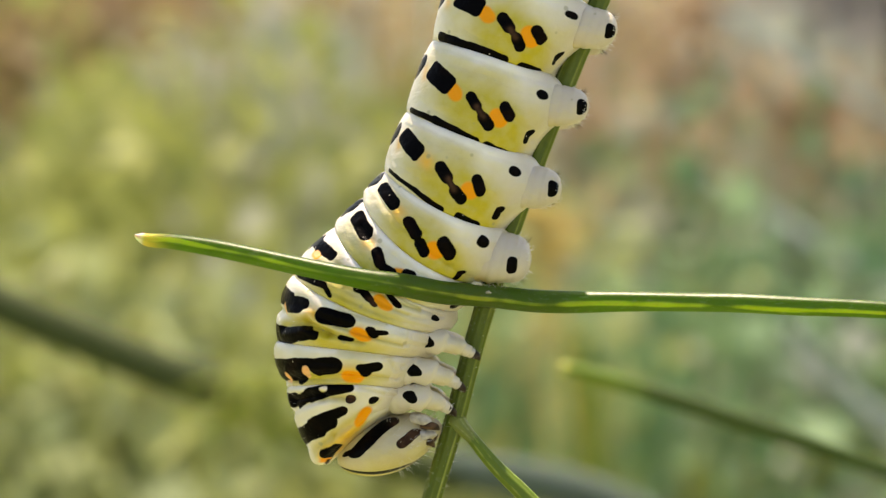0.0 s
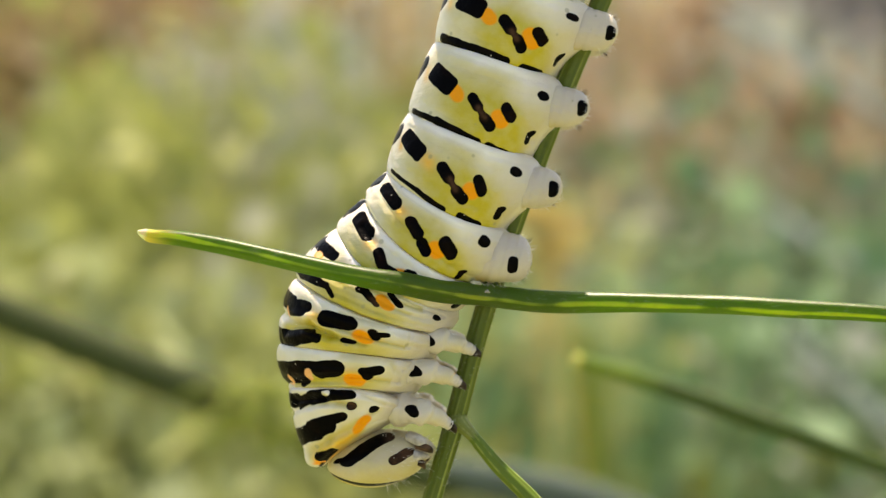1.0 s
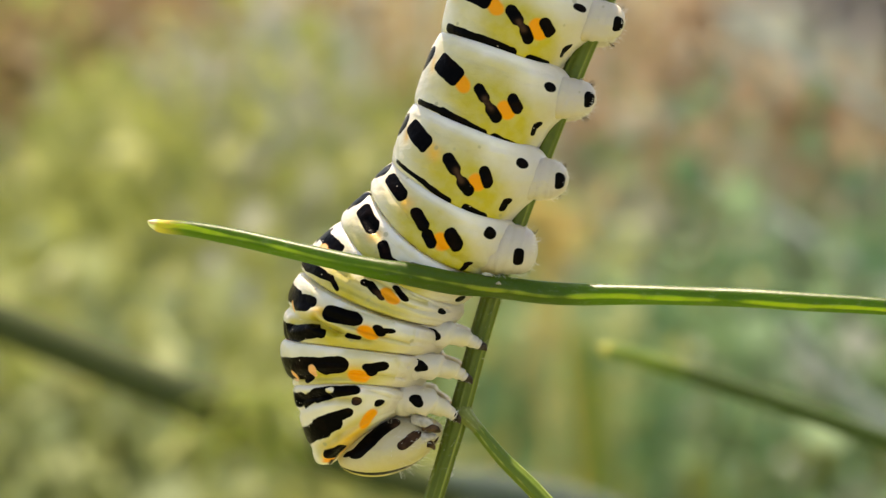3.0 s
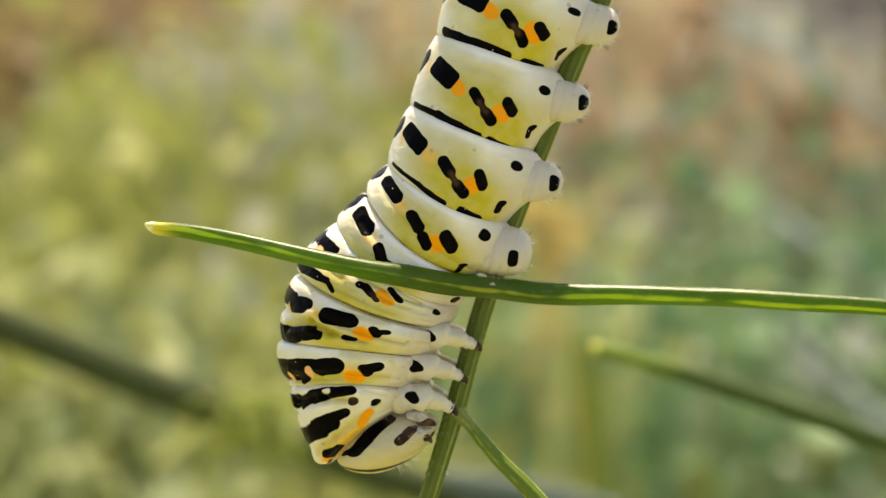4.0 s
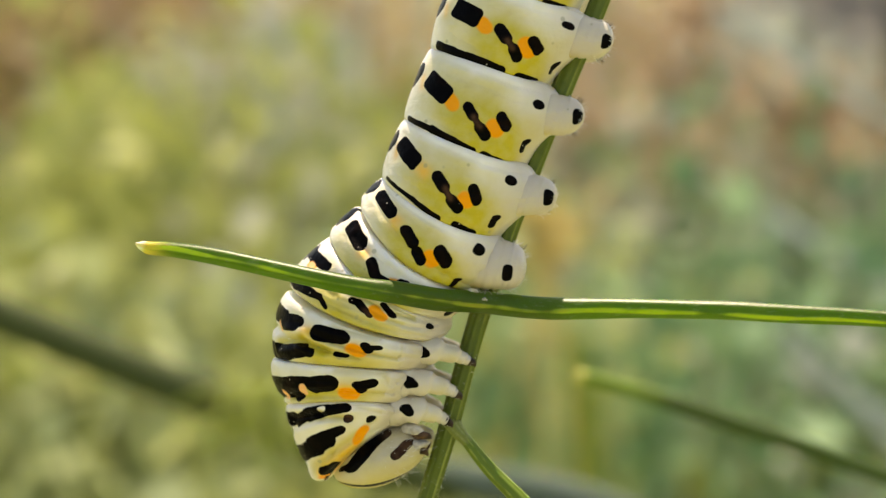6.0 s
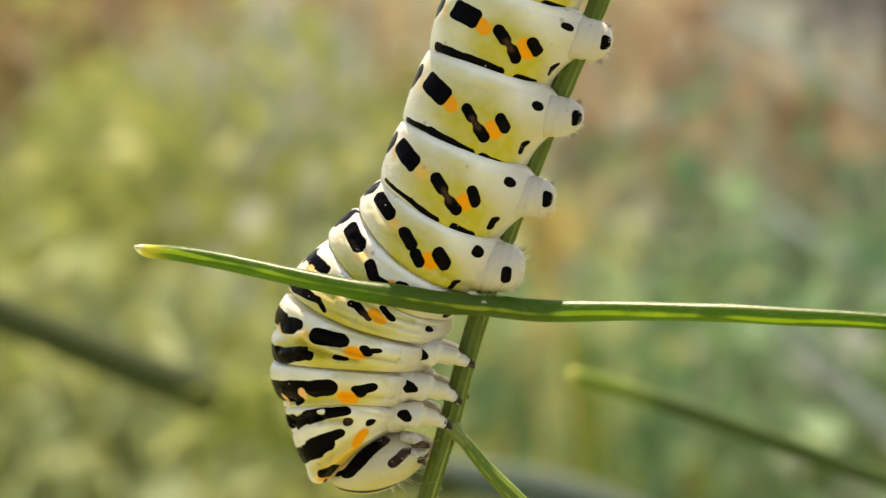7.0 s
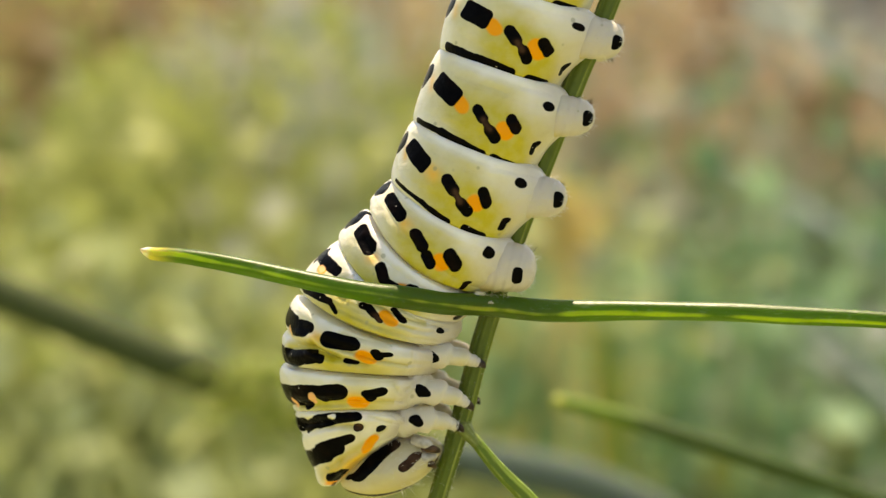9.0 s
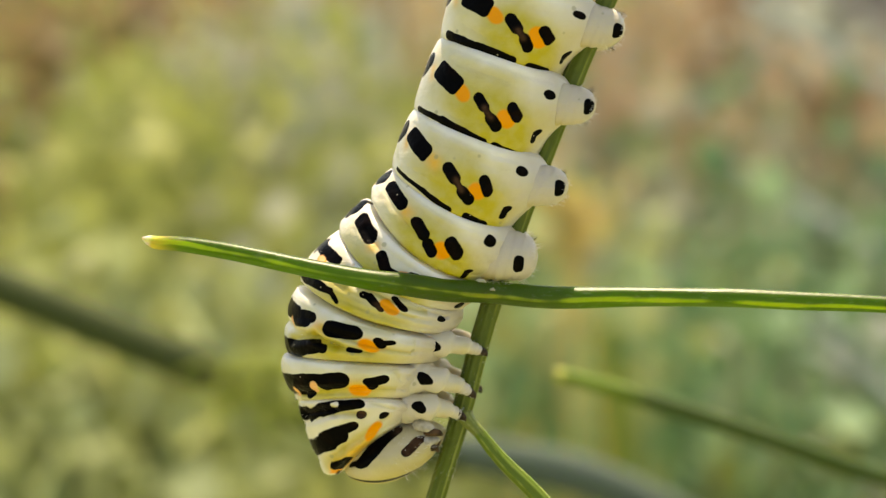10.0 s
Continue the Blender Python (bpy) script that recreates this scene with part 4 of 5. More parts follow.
# out-of-focus stalks behind
leaf_behind = thing("fennel_shoot", (51.463, 75.0, -25.534), "fennel shoot behind, with narrow green yellow-tipped leaf", "plant")
part("filament", tube("filament", [
    (13.785, 75.0, -13.785, 0.722), (16.804, 75.0, -14.507, 0.853), (25.994, 75.0, -17.198, 1.05), (33.871, 75.0, -19.758, 1.116), (41.748, 75.0, -22.384, 1.116), (51.463, 75.0, -25.666, 1.05), (64.066, 75.0, -29.473, 1.05)],
    16, n=70, fields=lambda a, u: {"vein": np.clip((0.36 - u) / 0.16, 0, 1), "tip": np.clip((0.07 - u) / 0.03, 0, 2) * 0.6}), LEAFBACK, leaf_behind)
part("stalk", tube("stalk", [*rooted(soil(0.085, 0.08), (66.035, 75.0, -76.078), 1.6), (66.035, 75.0, -76.078, 1.6), (64.394, 75.0, -30.129, 1.575), (66.035, 75.0, 9.255, 1.313)], 16, ribs(9, 0.1), n=60, fields=vein_field(9)), STALK, leaf_behind)
stalk_behind = thing("fennel_plant", (-82.286, 190.0, -9.866), "dark green fennel stalk leaning across, far out of focus", "stalk")
part("stalk", tube("stalk", [
    (-155.757, 190.0, 18.472, 3.569), (-113.774, 190.0, 2.729, 3.778), (-82.286, 190.0, -9.866, 3.883), (-49.75, 190.0, -23.091, 3.988), (-23.664, 192.0, -34.122, 3.697), (2.0, 195.0, -42.6, 3.4)],
    16, n=90, fields=vein_field(6)), FARSTALK, stalk_behind)
# same stalk further down, with the sky's reflection painted in
part("stalk", tube("stalk", [
    (-1.0, 195.0, -40.6, 3.4), (14.0, 198.0, -43.4, 4.0), (30.0, 200.0, -47.8, 4.2), (50.0, 203.0, -57.5, 3.6), (68.0, 205.0, -71.0, 3.5), (78.821, 205.0, -94.563, 3.5), *rooted(soil(0.28, 0.32), (78.821, 205.0, -94.563), 3.3)[::-1]],
    16, n=120, fields=vein_field(6)), SKYLIT, stalk_behind, "lower run of the stalk, sky light painted in as grey-green")
part("node", tube("node", [(-48.175, 190.0, -22.986, 3.883), (-45.342, 190.0, -24.35, 4.618), (-42.193, 190.0, -25.715, 3.883)], 16, n=16, fields=vein_field(6)), FARSTALK, stalk_behind, "swollen joint")


FROND = stalk_material("soft_frond_green", (0.215, 0.26, 0.03), (0.32, 0.36, 0.05), 0.8, 0.5, 0.3)
rng = random.Random(77)
for _ in range(44):
    # feathery leaflets that hang before the stalk
    sx, sz = rng.uniform(-40, -28), rng.uniform(-32, -22)
    ang, far = rng.uniform(0.3, 2.9), rng.uniform(5, 12)
    ex, ez = sx + math.cos(ang) * far, sz - math.sin(ang) * far * 0.7
    y = rng.uniform(176, 186)
    part("leaflet", tube("leaflet", [(sx, y + 3, sz, 0.5), ((sx + ex) / 2, y, (sz + ez) / 2 + 1, 0.45), (ex, y - 2, ez, 0.1)], 6, n=8, fields=vein_field(3)), FROND, stalk_behind)


# ---------------------------------------------------------------- meadow
GROUND = ground_material()
def ground_sheet():
    n = 90
    g = np.linspace(-1, 1, n)
    g = np.sign(g) * (np.abs(g) ** 3) * 300
    X, Y = np.meshgrid(g, g + 2.0)
    Z = 0.03 * ripple(X * 0.8, Y * 0.8, 5)
    P = np.stack([X, Y, Z], -1)
    me = grid_mesh("ground", P, closed=False, caps=False)
    me.materials.append(GROUND)
    return tagged(new("ground", me), "meadow soil with dry and green patches", "ground", kind="structure")


ground_sheet()


def tufts(name, material, label, spots, blades, height, width, seed, lean=0.5):
    """Many tufts of narrow tapering leaves joined into one carpet; spots are x, y, spread, number."""
    rng = random.Random(seed)
    verts, faces = [], []
    for cx, cy, spread, count in spots:
        for _ in range(count):
            x, y = cx + rng.gauss(0, spread), cy + rng.gauss(0, spread * 1.3)
            for _ in range(blades):
                h = height * rng.uniform(0.45, 1.15)
                w = width * rng.uniform(0.6, 1.3)
                az = rng.uniform(0, 6.283)
                tilt = rng.uniform(0.05, lean)
                dx, dy = math.cos(az) * tilt, math.sin(az) * tilt
                sx, sy = -math.sin(az) * w, math.cos(az) * w
                ox, oy = x + rng.gauss(0, 0.02), y + rng.gauss(0, 0.02)
                i = len(verts)
                verts += [(ox - sx * .6, oy - sy * .6, -0.02), (ox + sx * .6, oy + sy * .6, -0.02),
                          (ox + dx * h * .5 - sx, oy + dy * h * .5 - sy, h * .6), (ox + dx * h * .5 + sx, oy + dy * h * .5 + sy, h * .6),
                          (ox + dx * h * 1.2, oy + dy * h * 1.2, h)]
                faces += [(i, i + 1, i + 3, i + 2), (i + 2, i + 3, i + 4)]
    me = bpy.data.meshes.new(name)
    me.from_pydata(verts, [], faces)
    me.materials.append(material)
    return tagged(new(name, me), label, "grass", kind="stuff")


def herbs(name, material, label, clumps, leaf, seed, every=6):
    """Loose leafy herbs: many small leaves on thin stems, joined; clumps are x, y, z, spread (m), number of leaves."""
    rng = random.Random(seed)
    verts, faces = [], []
    for cx, cy, cz, spread, count in clumps:
        for k in range(count):
            p = Vector((cx + rng.gauss(0, spread), cy + rng.gauss(0, spread * 1.2), cz + rng.gauss(0, spread * 0.8)))
            if p.z < 0.01 or p.y < 0.55:
                continue
            a = Vector((rng.gauss(0, 1), rng.gauss(0, 1), rng.gauss(0, 1) + 0.6)).normalized()
            b = a.cross(Vector((rng.gauss(0, 1), rng.gauss(0, 1), rng.gauss(0, 1)))).normalized()
            q = leaf * rng.uniform(0.5, 1.6)
            w = q * rng.uniform(0.18, 0.5)
            i = len(verts)
            verts += [p, p + a * q * 0.5 + b * w, p + a * q, p + a * q * 0.5 - b * w]
            faces.append((i, i + 1, i + 2, i + 3))
            if k % every == 0:
                i = len(verts)
                f = Vector((p.x + rng.gauss(0, 0.03), p.y + rng.gauss(0, 0.03), -0.01))
                verts += [p + Vector((0.0012, 0, 0)), p - Vector((0.0012, 0, 0)), f - Vector((0.002, 0, 0)), f + Vector((0.002, 0, 0))]
                faces.append((i, i + 1, i + 2, i + 3))
    me = bpy.data.meshes.new(name)
    me.from_pydata([tuple(v) for v in verts], [], faces)
    me.materials.append(material)
    return tagged(new(name, me), label, "plants", kind="stuff")


GREEN = leafy_material("meadow_green", (0.18, 0.22, 0.048), (0.43, 0.465, 0.145))
COOL = leafy_material("meadow_cool_green", (0.14, 0.285, 0.12), (0.315, 0.46, 0.265))
TAN = leafy_material("dry_straw", (0.352, 0.264, 0.123), (0.493, 0.387, 0.22))
AMBER = leafy_material("dry_amber_stems", (0.52, 0.41, 0.14), (0.64, 0.53, 0.22))
# pale leaf tone, also painted in for blurred glints of sky light
PALE = leafy_material("pale_leaves_and_glints", (0.422, 0.458, 0.37), (0.563, 0.59, 0.502))
RUST = leafy_material("rusty_seed_heads", (0.47, 0.325, 0.19), (0.61, 0.49, 0.345))
LIME = leafy_material("meadow_lime", (0.31, 0.35, 0.09), (0.47, 0.50, 0.19))
SAGE = leafy_material("meadow_sage", (0.355, 0.41, 0.18), (0.47, 0.53, 0.28))
GREY = leafy_material("grey_dry_leaves", (0.387, 0.37, 0.361), (0.51, 0.493, 0.475))
tufts("green_grass", GREEN, "yellow-green meadow grass, out of focus", [(-0.3, 1.9, 0.4, 200), (-0.7, 3.0, 0.6, 200), (0.2, 2.4, 0.5, 120), (-0.2, 4.0, 1.0, 150), (0.0, 0.6, 1.3, 700), (-2.0, 2.0, 1.5, 400), (2.0, 2.5, 1.5, 400)], 8, 0.12, 0.005, 3)
tufts("cool_grass", COOL, "bluish green meadow grass, out of focus", [(0.45, 1.8, 0.3, 160), (0.8, 2.8, 0.4, 160)], 8, 0.12, 0.006, 4)
tufts("dry_grass", TAN, "dry tan grass, out of focus", [(-1.2, 5.4, 0.7, 260), (0.9, 5.0, 0.6, 220), (0.3, 4.0, 0.8, 160)], 8, 0.22, 0.006, 5)
herbs("green_herbs", GREEN, "yellow-green feathery herbs, out of focus", [
    (-0.299, 1.368, 0.15, 0.11, 560), (-0.272, 1.037, 0.121, 0.12, 480), (-0.174, 1.243, 0.128, 0.15, 480), (-0.228, 1.872, 0.14, 0.14, 300), (0.105, 1.032, 0.097, 0.022, 60), (0.23, 1.858, 0.133, 0.12, 100), (-0.075, 1.025, 0.065, 0.12, 200), (-0.244, 1.069, 0.269, 0.05, 60), (-0.272, 0.931, 0.103, 0.06, 170), (-0.152, 0.93, 0.095, 0.06, 160)], 0.026, 13)
herbs("lime_herbs", LIME, "sunlit lime-green herb leaves, out of focus", [
    (-0.21, 0.744, 0.182, 0.05, 70), (-0.136, 0.701, 0.175, 0.045, 60), (-0.23, 0.72, 0.165, 0.045, 60), (-0.127, 0.765, 0.185, 0.04, 40), (-0.229, 0.803, 0.22, 0.045, 50), (-0.228, 0.762, 0.173, 0.045, 70), (-0.177, 0.796, 0.188, 0.05, 70), (-0.103, 0.741, 0.17, 0.05, 80), (-0.176, 0.721, 0.171, 0.05, 70), (-0.22, 0.923, 0.306, 0.035, 60), (-0.253, 0.975, 0.309, 0.025, 24), (-0.197, 0.92, 0.291, 0.035, 50), (-0.223, 0.978, 0.323, 0.018, 16), (-0.1, 1.174, 0.283, 0.05, 50), (-0.073, 1.167, 0.252, 0.04, 50), (-0.168, 0.762, 0.173, 0.04, 80), (-0.219, 0.796, 0.188, 0.035, 60), (-0.242, 0.795, 0.182, 0.06, 220), (-0.203, 0.789, 0.153, 0.06, 140), (-0.165, 0.835, 0.133, 0.05, 80), (-0.2, 0.846, 0.183, 0.05, 90), (-0.182, 0.949, 0.187, 0.05, 80), (-0.137, 0.946, 0.172, 0.04, 50)], 0.022, 23)
herbs("sage_herbs", SAGE, "pale sage-green herb leaves, out of focus", [
    (-0.193, 0.695, 0.196, 0.05, 120), (-0.164, 0.747, 0.197, 0.045, 90), (-0.155, 0.691, 0.176, 0.05, 140), (-0.118, 0.744, 0.182, 0.045, 90), (-0.106, 0.691, 0.176, 0.045, 110), (-0.216, 0.691, 0.176, 0.05, 150), (-0.225, 0.697, 0.201, 0.04, 80), (-0.184, 0.69, 0.173, 0.05, 120), (-0.078, 0.739, 0.161, 0.04, 70), (0.091, 0.864, 0.27, 0.035, 16), (0.074, 0.861, 0.253, 0.03, 14), (0.108, 0.855, 0.223, 0.04, 16)], 0.022, 37)
herbs("cool_herbs", COOL, "bluish green herbs, out of focus", [
    (0.333, 1.229, 0.062, 0.13, 520), (0.203, 1.334, 0.073, 0.14, 360), (0.44, 1.657, 0.149, 0.07, 320), (0.162, 1.029, 0.081, 0.05, 170), (0.066, 0.945, 0.169, 0.04, 40), (0.081, 0.904, 0.214, 0.04, 30), (0.194, 0.944, 0.165, 0.05, 50), (0.044, 0.938, 0.136, 0.04, 40), (0.251, 1.146, 0.152, 0.05, 60)], 0.029, 14)
herbs("dry_herbs", TAN, "dry straw-coloured herbs, out of focus", [
    (-0.545, 2.3, 0.289, 0.13, 420), (-0.397, 2.298, 0.281, 0.12, 380), (-0.585, 2.188, 0.243, 0.1, 240), (-0.311, 2.404, 0.298, 0.1, 160), (-0.311, 2.094, 0.282, 0.06, 110), (-0.499, 2.089, 0.26, 0.07, 90), (0.275, 2.088, 0.253, 0.16, 320), (0.388, 2.097, 0.297, 0.1, 120), (-0.146, 2.503, 0.282, 0.15, 120), (0.127, 1.747, 0.093, 0.06, 60), (0.129, 1.463, 0.201, 0.05, 40), (0.172, 1.355, 0.173, 0.05, 36), (0.353, 1.825, -0.021, 0.12, 50), (-0.445, 1.648, 0.107, 0.08, 50)], 0.04, 15)
herbs("amber_stems", AMBER, "dry amber seed stem, out of focus", [
    (0.053, 0.77, 0.309, 0.008, 6), (0.054, 0.769, 0.3, 0.008, 11), (0.054, 0.766, 0.288, 0.008, 11), (0.055, 0.763, 0.275, 0.008, 8)], 0.02, 38, 40)
herbs("pale_herbs", PALE, "pale seeding herbs, out of focus", [
    (0.282, 1.494, 0.345, 0.02, 26), (0.31, 1.492, 0.335, 0.02, 26), (0.337, 1.489, 0.324, 0.022, 28), (0.364, 1.486, 0.308, 0.022, 28), (0.354, 1.382, 0.301, 0.02, 40), (-0.275, 1.585, 0.295, 0.035, 60), (-0.141, 1.341, 0.345, 0.018, 24), (-0.169, 1.386, 0.321, 0.018, 20), (-0.123, 1.388, 0.326, 0.02, 20), (-0.096, 1.327, 0.28, 0.03, 30), (-0.143, 0.856, 0.232, 0.022, 22), (-0.148, 0.853, 0.217, 0.02, 20), (-0.146, 1.388, 0.328, 0.05, 50), (-0.197, 1.15, 0.17, 0.035, 50), (-0.277, 1.142, 0.135, 0.03, 36), (-0.272, 0.933, 0.114, 0.035, 40), (-0.182, 0.93, 0.095, 0.03, 36), (-0.149, 1.034, 0.105, 0.03, 24), (-0.193, 1.243, 0.128, 0.09, 60), (0.145, 1.475, 0.255, 0.07, 50), (0.172, 1.36, 0.198, 0.05, 60), (0.108, 1.256, 0.188, 0.04, 36), (0.199, 1.254, 0.179, 0.05, 40), (0.326, 1.354, 0.168, 0.05, 16), (-0.284, 1.249, 0.156, 0.1, 30), (-0.049, 1.565, 0.201, 0.2, 70), (0.274, 1.135, 0.1, 0.05, 30), (0.285, 1.029, 0.081, 0.06, 40), (0.224, 1.027, 0.073, 0.05, 26), (-0.24, 1.036, 0.113, 0.1, 60), (-0.186, 1.029, 0.081, 0.1, 50), (-0.265, 0.932, 0.106, 0.06, 50), (-0.092, 1.026, 0.069, 0.06, 24)], 0.021, 19)
# pale clumps added where bright glints off the leaves blur into discs
herbs("meadow_glints", PALE, "small pale leaf clumps standing in for glints, out of focus", [
    (-0.164, 1.492, 0.335, 0.01, 9), (-0.121, 1.596, 0.344, 0.01, 9), (-0.225, 1.384, 0.308, 0.01, 9), (-0.284, 1.277, 0.289, 0.01, 9), (-0.208, 1.26, 0.207, 0.01, 9), (-0.246, 1.363, 0.211, 0.01, 9), (-0.322, 1.157, 0.204, 0.01, 9), (-0.268, 1.037, 0.121, 0.01, 9), (-0.264, 1.146, 0.15, 0.01, 9), (-0.237, 1.142, 0.131, 0.01, 9), (-0.186, 1.152, 0.178, 0.01, 9), (-0.162, 1.145, 0.146, 0.01, 9), (-0.281, 1.043, 0.149, 0.01, 9), (-0.144, 1.471, 0.238, 0.01, 9), (-0.115, 1.367, 0.228, 0.01, 9), (-0.071, 1.475, 0.257, 0.01, 9), (-0.101, 1.581, 0.272, 0.01, 9), (0.111, 1.369, 0.238, 0.01, 9), (0.172, 1.361, 0.201, 0.01, 9), (0.242, 1.239, 0.109, 0.01, 9), (-0.331, 1.146, 0.152, 0.01, 9), (-0.15, 1.256, 0.188, 0.01, 9), (-0.26, 1.252, 0.17, 0.01, 9), (-0.203, 1.029, 0.081, 0.01, 9), (-0.141, 1.029, 0.081, 0.01, 9), (0.31, 1.494, 0.345, 0.01, 9), (0.381, 1.472, 0.244, 0.01, 9)], 0.020, 29)
herbs("rusty_herbs", RUST, "rust and pink seed heads, out of focus", [
    (0.328, 1.276, 0.284, 0.024, 44), (0.304, 1.277, 0.289, 0.015, 16), (0.249, 1.382, 0.298, 0.03, 12), (0.141, 1.379, 0.286, 0.025, 24), (0.188, 1.39, 0.338, 0.04, 16), (0.433, 1.579, 0.264, 0.024, 30), (0.296, 1.802, 0.35, 0.03, 60), (0.225, 1.79, 0.296, 0.05, 50), (0.484, 1.773, 0.213, 0.03, 30), (-0.465, 2.908, 0.263, 0.15, 60), (-0.341, 2.097, 0.297, 0.07, 50), (-0.439, 2.102, 0.319, 0.07, 40)], 0.034, 17)
def straw(tip, low, width, green=False):
    """A long dry stem leaning over, from the soil to its tip (m)."""
    tip, low = Vector(tip), Vector(low)
    d = (low - tip).normalized()
    foot = tip + d * ((tip.z + 0.01) / max(0.05, -d.z))
    me = tube("straw", [(*tip, width * 0.3), (*tip.lerp(foot, 0.15), width), (*tip.lerp(foot, 0.6), width * 1.1), (*foot, width * 1.2)], 8, n=14)
    me.materials.append(FROND if green else STRAW)
    if green:
        me.transform(Matrix.Translation(-foot))
        stem = new("grass_stem", me)
        stem.matrix_basis = Matrix.Translation(foot)
        return tagged(stem, "yellow-green grass stem, out of focus", "grass stem")
    return tagged(new("straw", me), "pale dry grass stem leaning over, out of focus", "grass stem", "dry stems behind the plant")


STRAW = plain_material("bleached_straw", (0.352, 0.405, 0.37), (0.458, 0.51, 0.475), 40, 0.6, 0.3)
for tip, low, width in (
        ((0.216, 1.196, 0.387), (0.3, 1.185, 0.335), 0.0045),
        ((0.195, 1.07, 0.273), (0.31, 1.055, 0.205), 0.0022),
        ((0.228, 0.951, 0.195), (0.295, 0.936, 0.125), 0.0036),
        ((0.242, 1.042, 0.145), (0.285, 1.038, 0.125), 0.0032),
        ((0.106, 1.365, 0.218), (0.091, 1.34, 0.103), 0.004),
        ((0.054, 1.146, 0.152), (0.063, 1.124, 0.048), 0.004),
        ((-0.15, 1.293, 0.362), (-0.136, 1.269, 0.249), 0.004),
        ((-0.182, 1.057, 0.213), (-0.157, 1.039, 0.129), 0.005)):
    straw(tip, low, width)
STEMS = [straw((0.061, 0.611, 0.279), (0.067, 0.596, 0.211), 0.0045, True)]
STEMS.append(straw((0.079, 0.702, 0.227), (0.08, 0.691, 0.176), 0.0045, True))
herbs("grey_herbs", GREY, "grey withered leaves, out of focus", [
    (0.458, 1.802, 0.353, 0.07, 560), (-0.148, 2.914, 0.293, 0.2, 90)], 0.04, 18)


# ---------------------------------------------------------------- what moves
# The stalk and all that clings to it: seconds; shift right, away, up (mm); turn in the picture plane, lean (degrees).
STEM_SWAY = [(0, -0, 0, 0, 0, 0), (0.5, -0.074, 1.022, 0.025, 0.162, 0.605), (1, 0.083, 1.045, 0.025, 0.124, 0.048), (1.5, 0.128, 0.765, 0.126, 0.15, -0.086), (2, 0.3, 0.176, 0.628, 0.341, 0.249), (2.5, 0.525, 0.137, 0.625, 0.369, 0.2), (4, 0.051, 1.89, 0.568, 0.475, 1.498), (4.5, 0.059, 1.74, 0.263, 0.526, 1.498), (5, -0.027, 3.021, -0.136, 0.376, 2.025), (5.5, -0.203, 2.432, -0.3, 0.34, 2.036), (7, -0.408, 1.723, -0.522, 0.336, 2.321), (7.5, -0.364, 1.492, -0.481, 0.143, 3.34), (8, -0.153, 0.955, -0.545, 0.316, 2.82), (8.5, -0.063, 2.011, -0.795, 0.348, 2.758), (9, 0.375, 1.803, -0.509, 0.227, 3.558), (9.5, 0.447, 2.192, 0.278, 0.18, 4.583), (10, 0.48, 1.808, 0.29, 0.145, 3.495)]


def sway(carried, rows):
    """Keys small shifts (mm) and turns (degrees, in the picture plane) of a thing about its resting place before the lens."""
    home = Matrix.Translation(Vector(carried["pivot"]) * MM)
    walk(carried, [(t, AIM[t] @ home @ pose(dx * MM, 0, dz * MM, 0, turn, 0)) for t, dx, dz, turn in rows])


def ride(carried):
    """Carries a thing along with the swaying stalk."""
    foot = Matrix.Translation(Vector(plant["pivot"]) * MM)
    home = foot.inverted() @ Matrix.Translation(Vector(carried["pivot"]) * MM)
    walk(carried, [(t, AIM[t] @ foot @ pose(dx * MM, dy * MM, dz * MM, lean, turn, 0) @ home) for t, dx, dy, dz, turn, lean in STEM_SWAY])


def creep(carried, rows):
    """Keys a part on its thing: shifts (mm) and turns (degrees) about its joint."""
    home = Matrix.Translation((Vector(carried["pivot"]) - Vector(carried.parent["pivot"])) * MM)
    walk(carried, [(t, home @ pose(dx * MM, 0, dz * MM, 0, turn, 0)) for t, dx, dz, turn in rows])


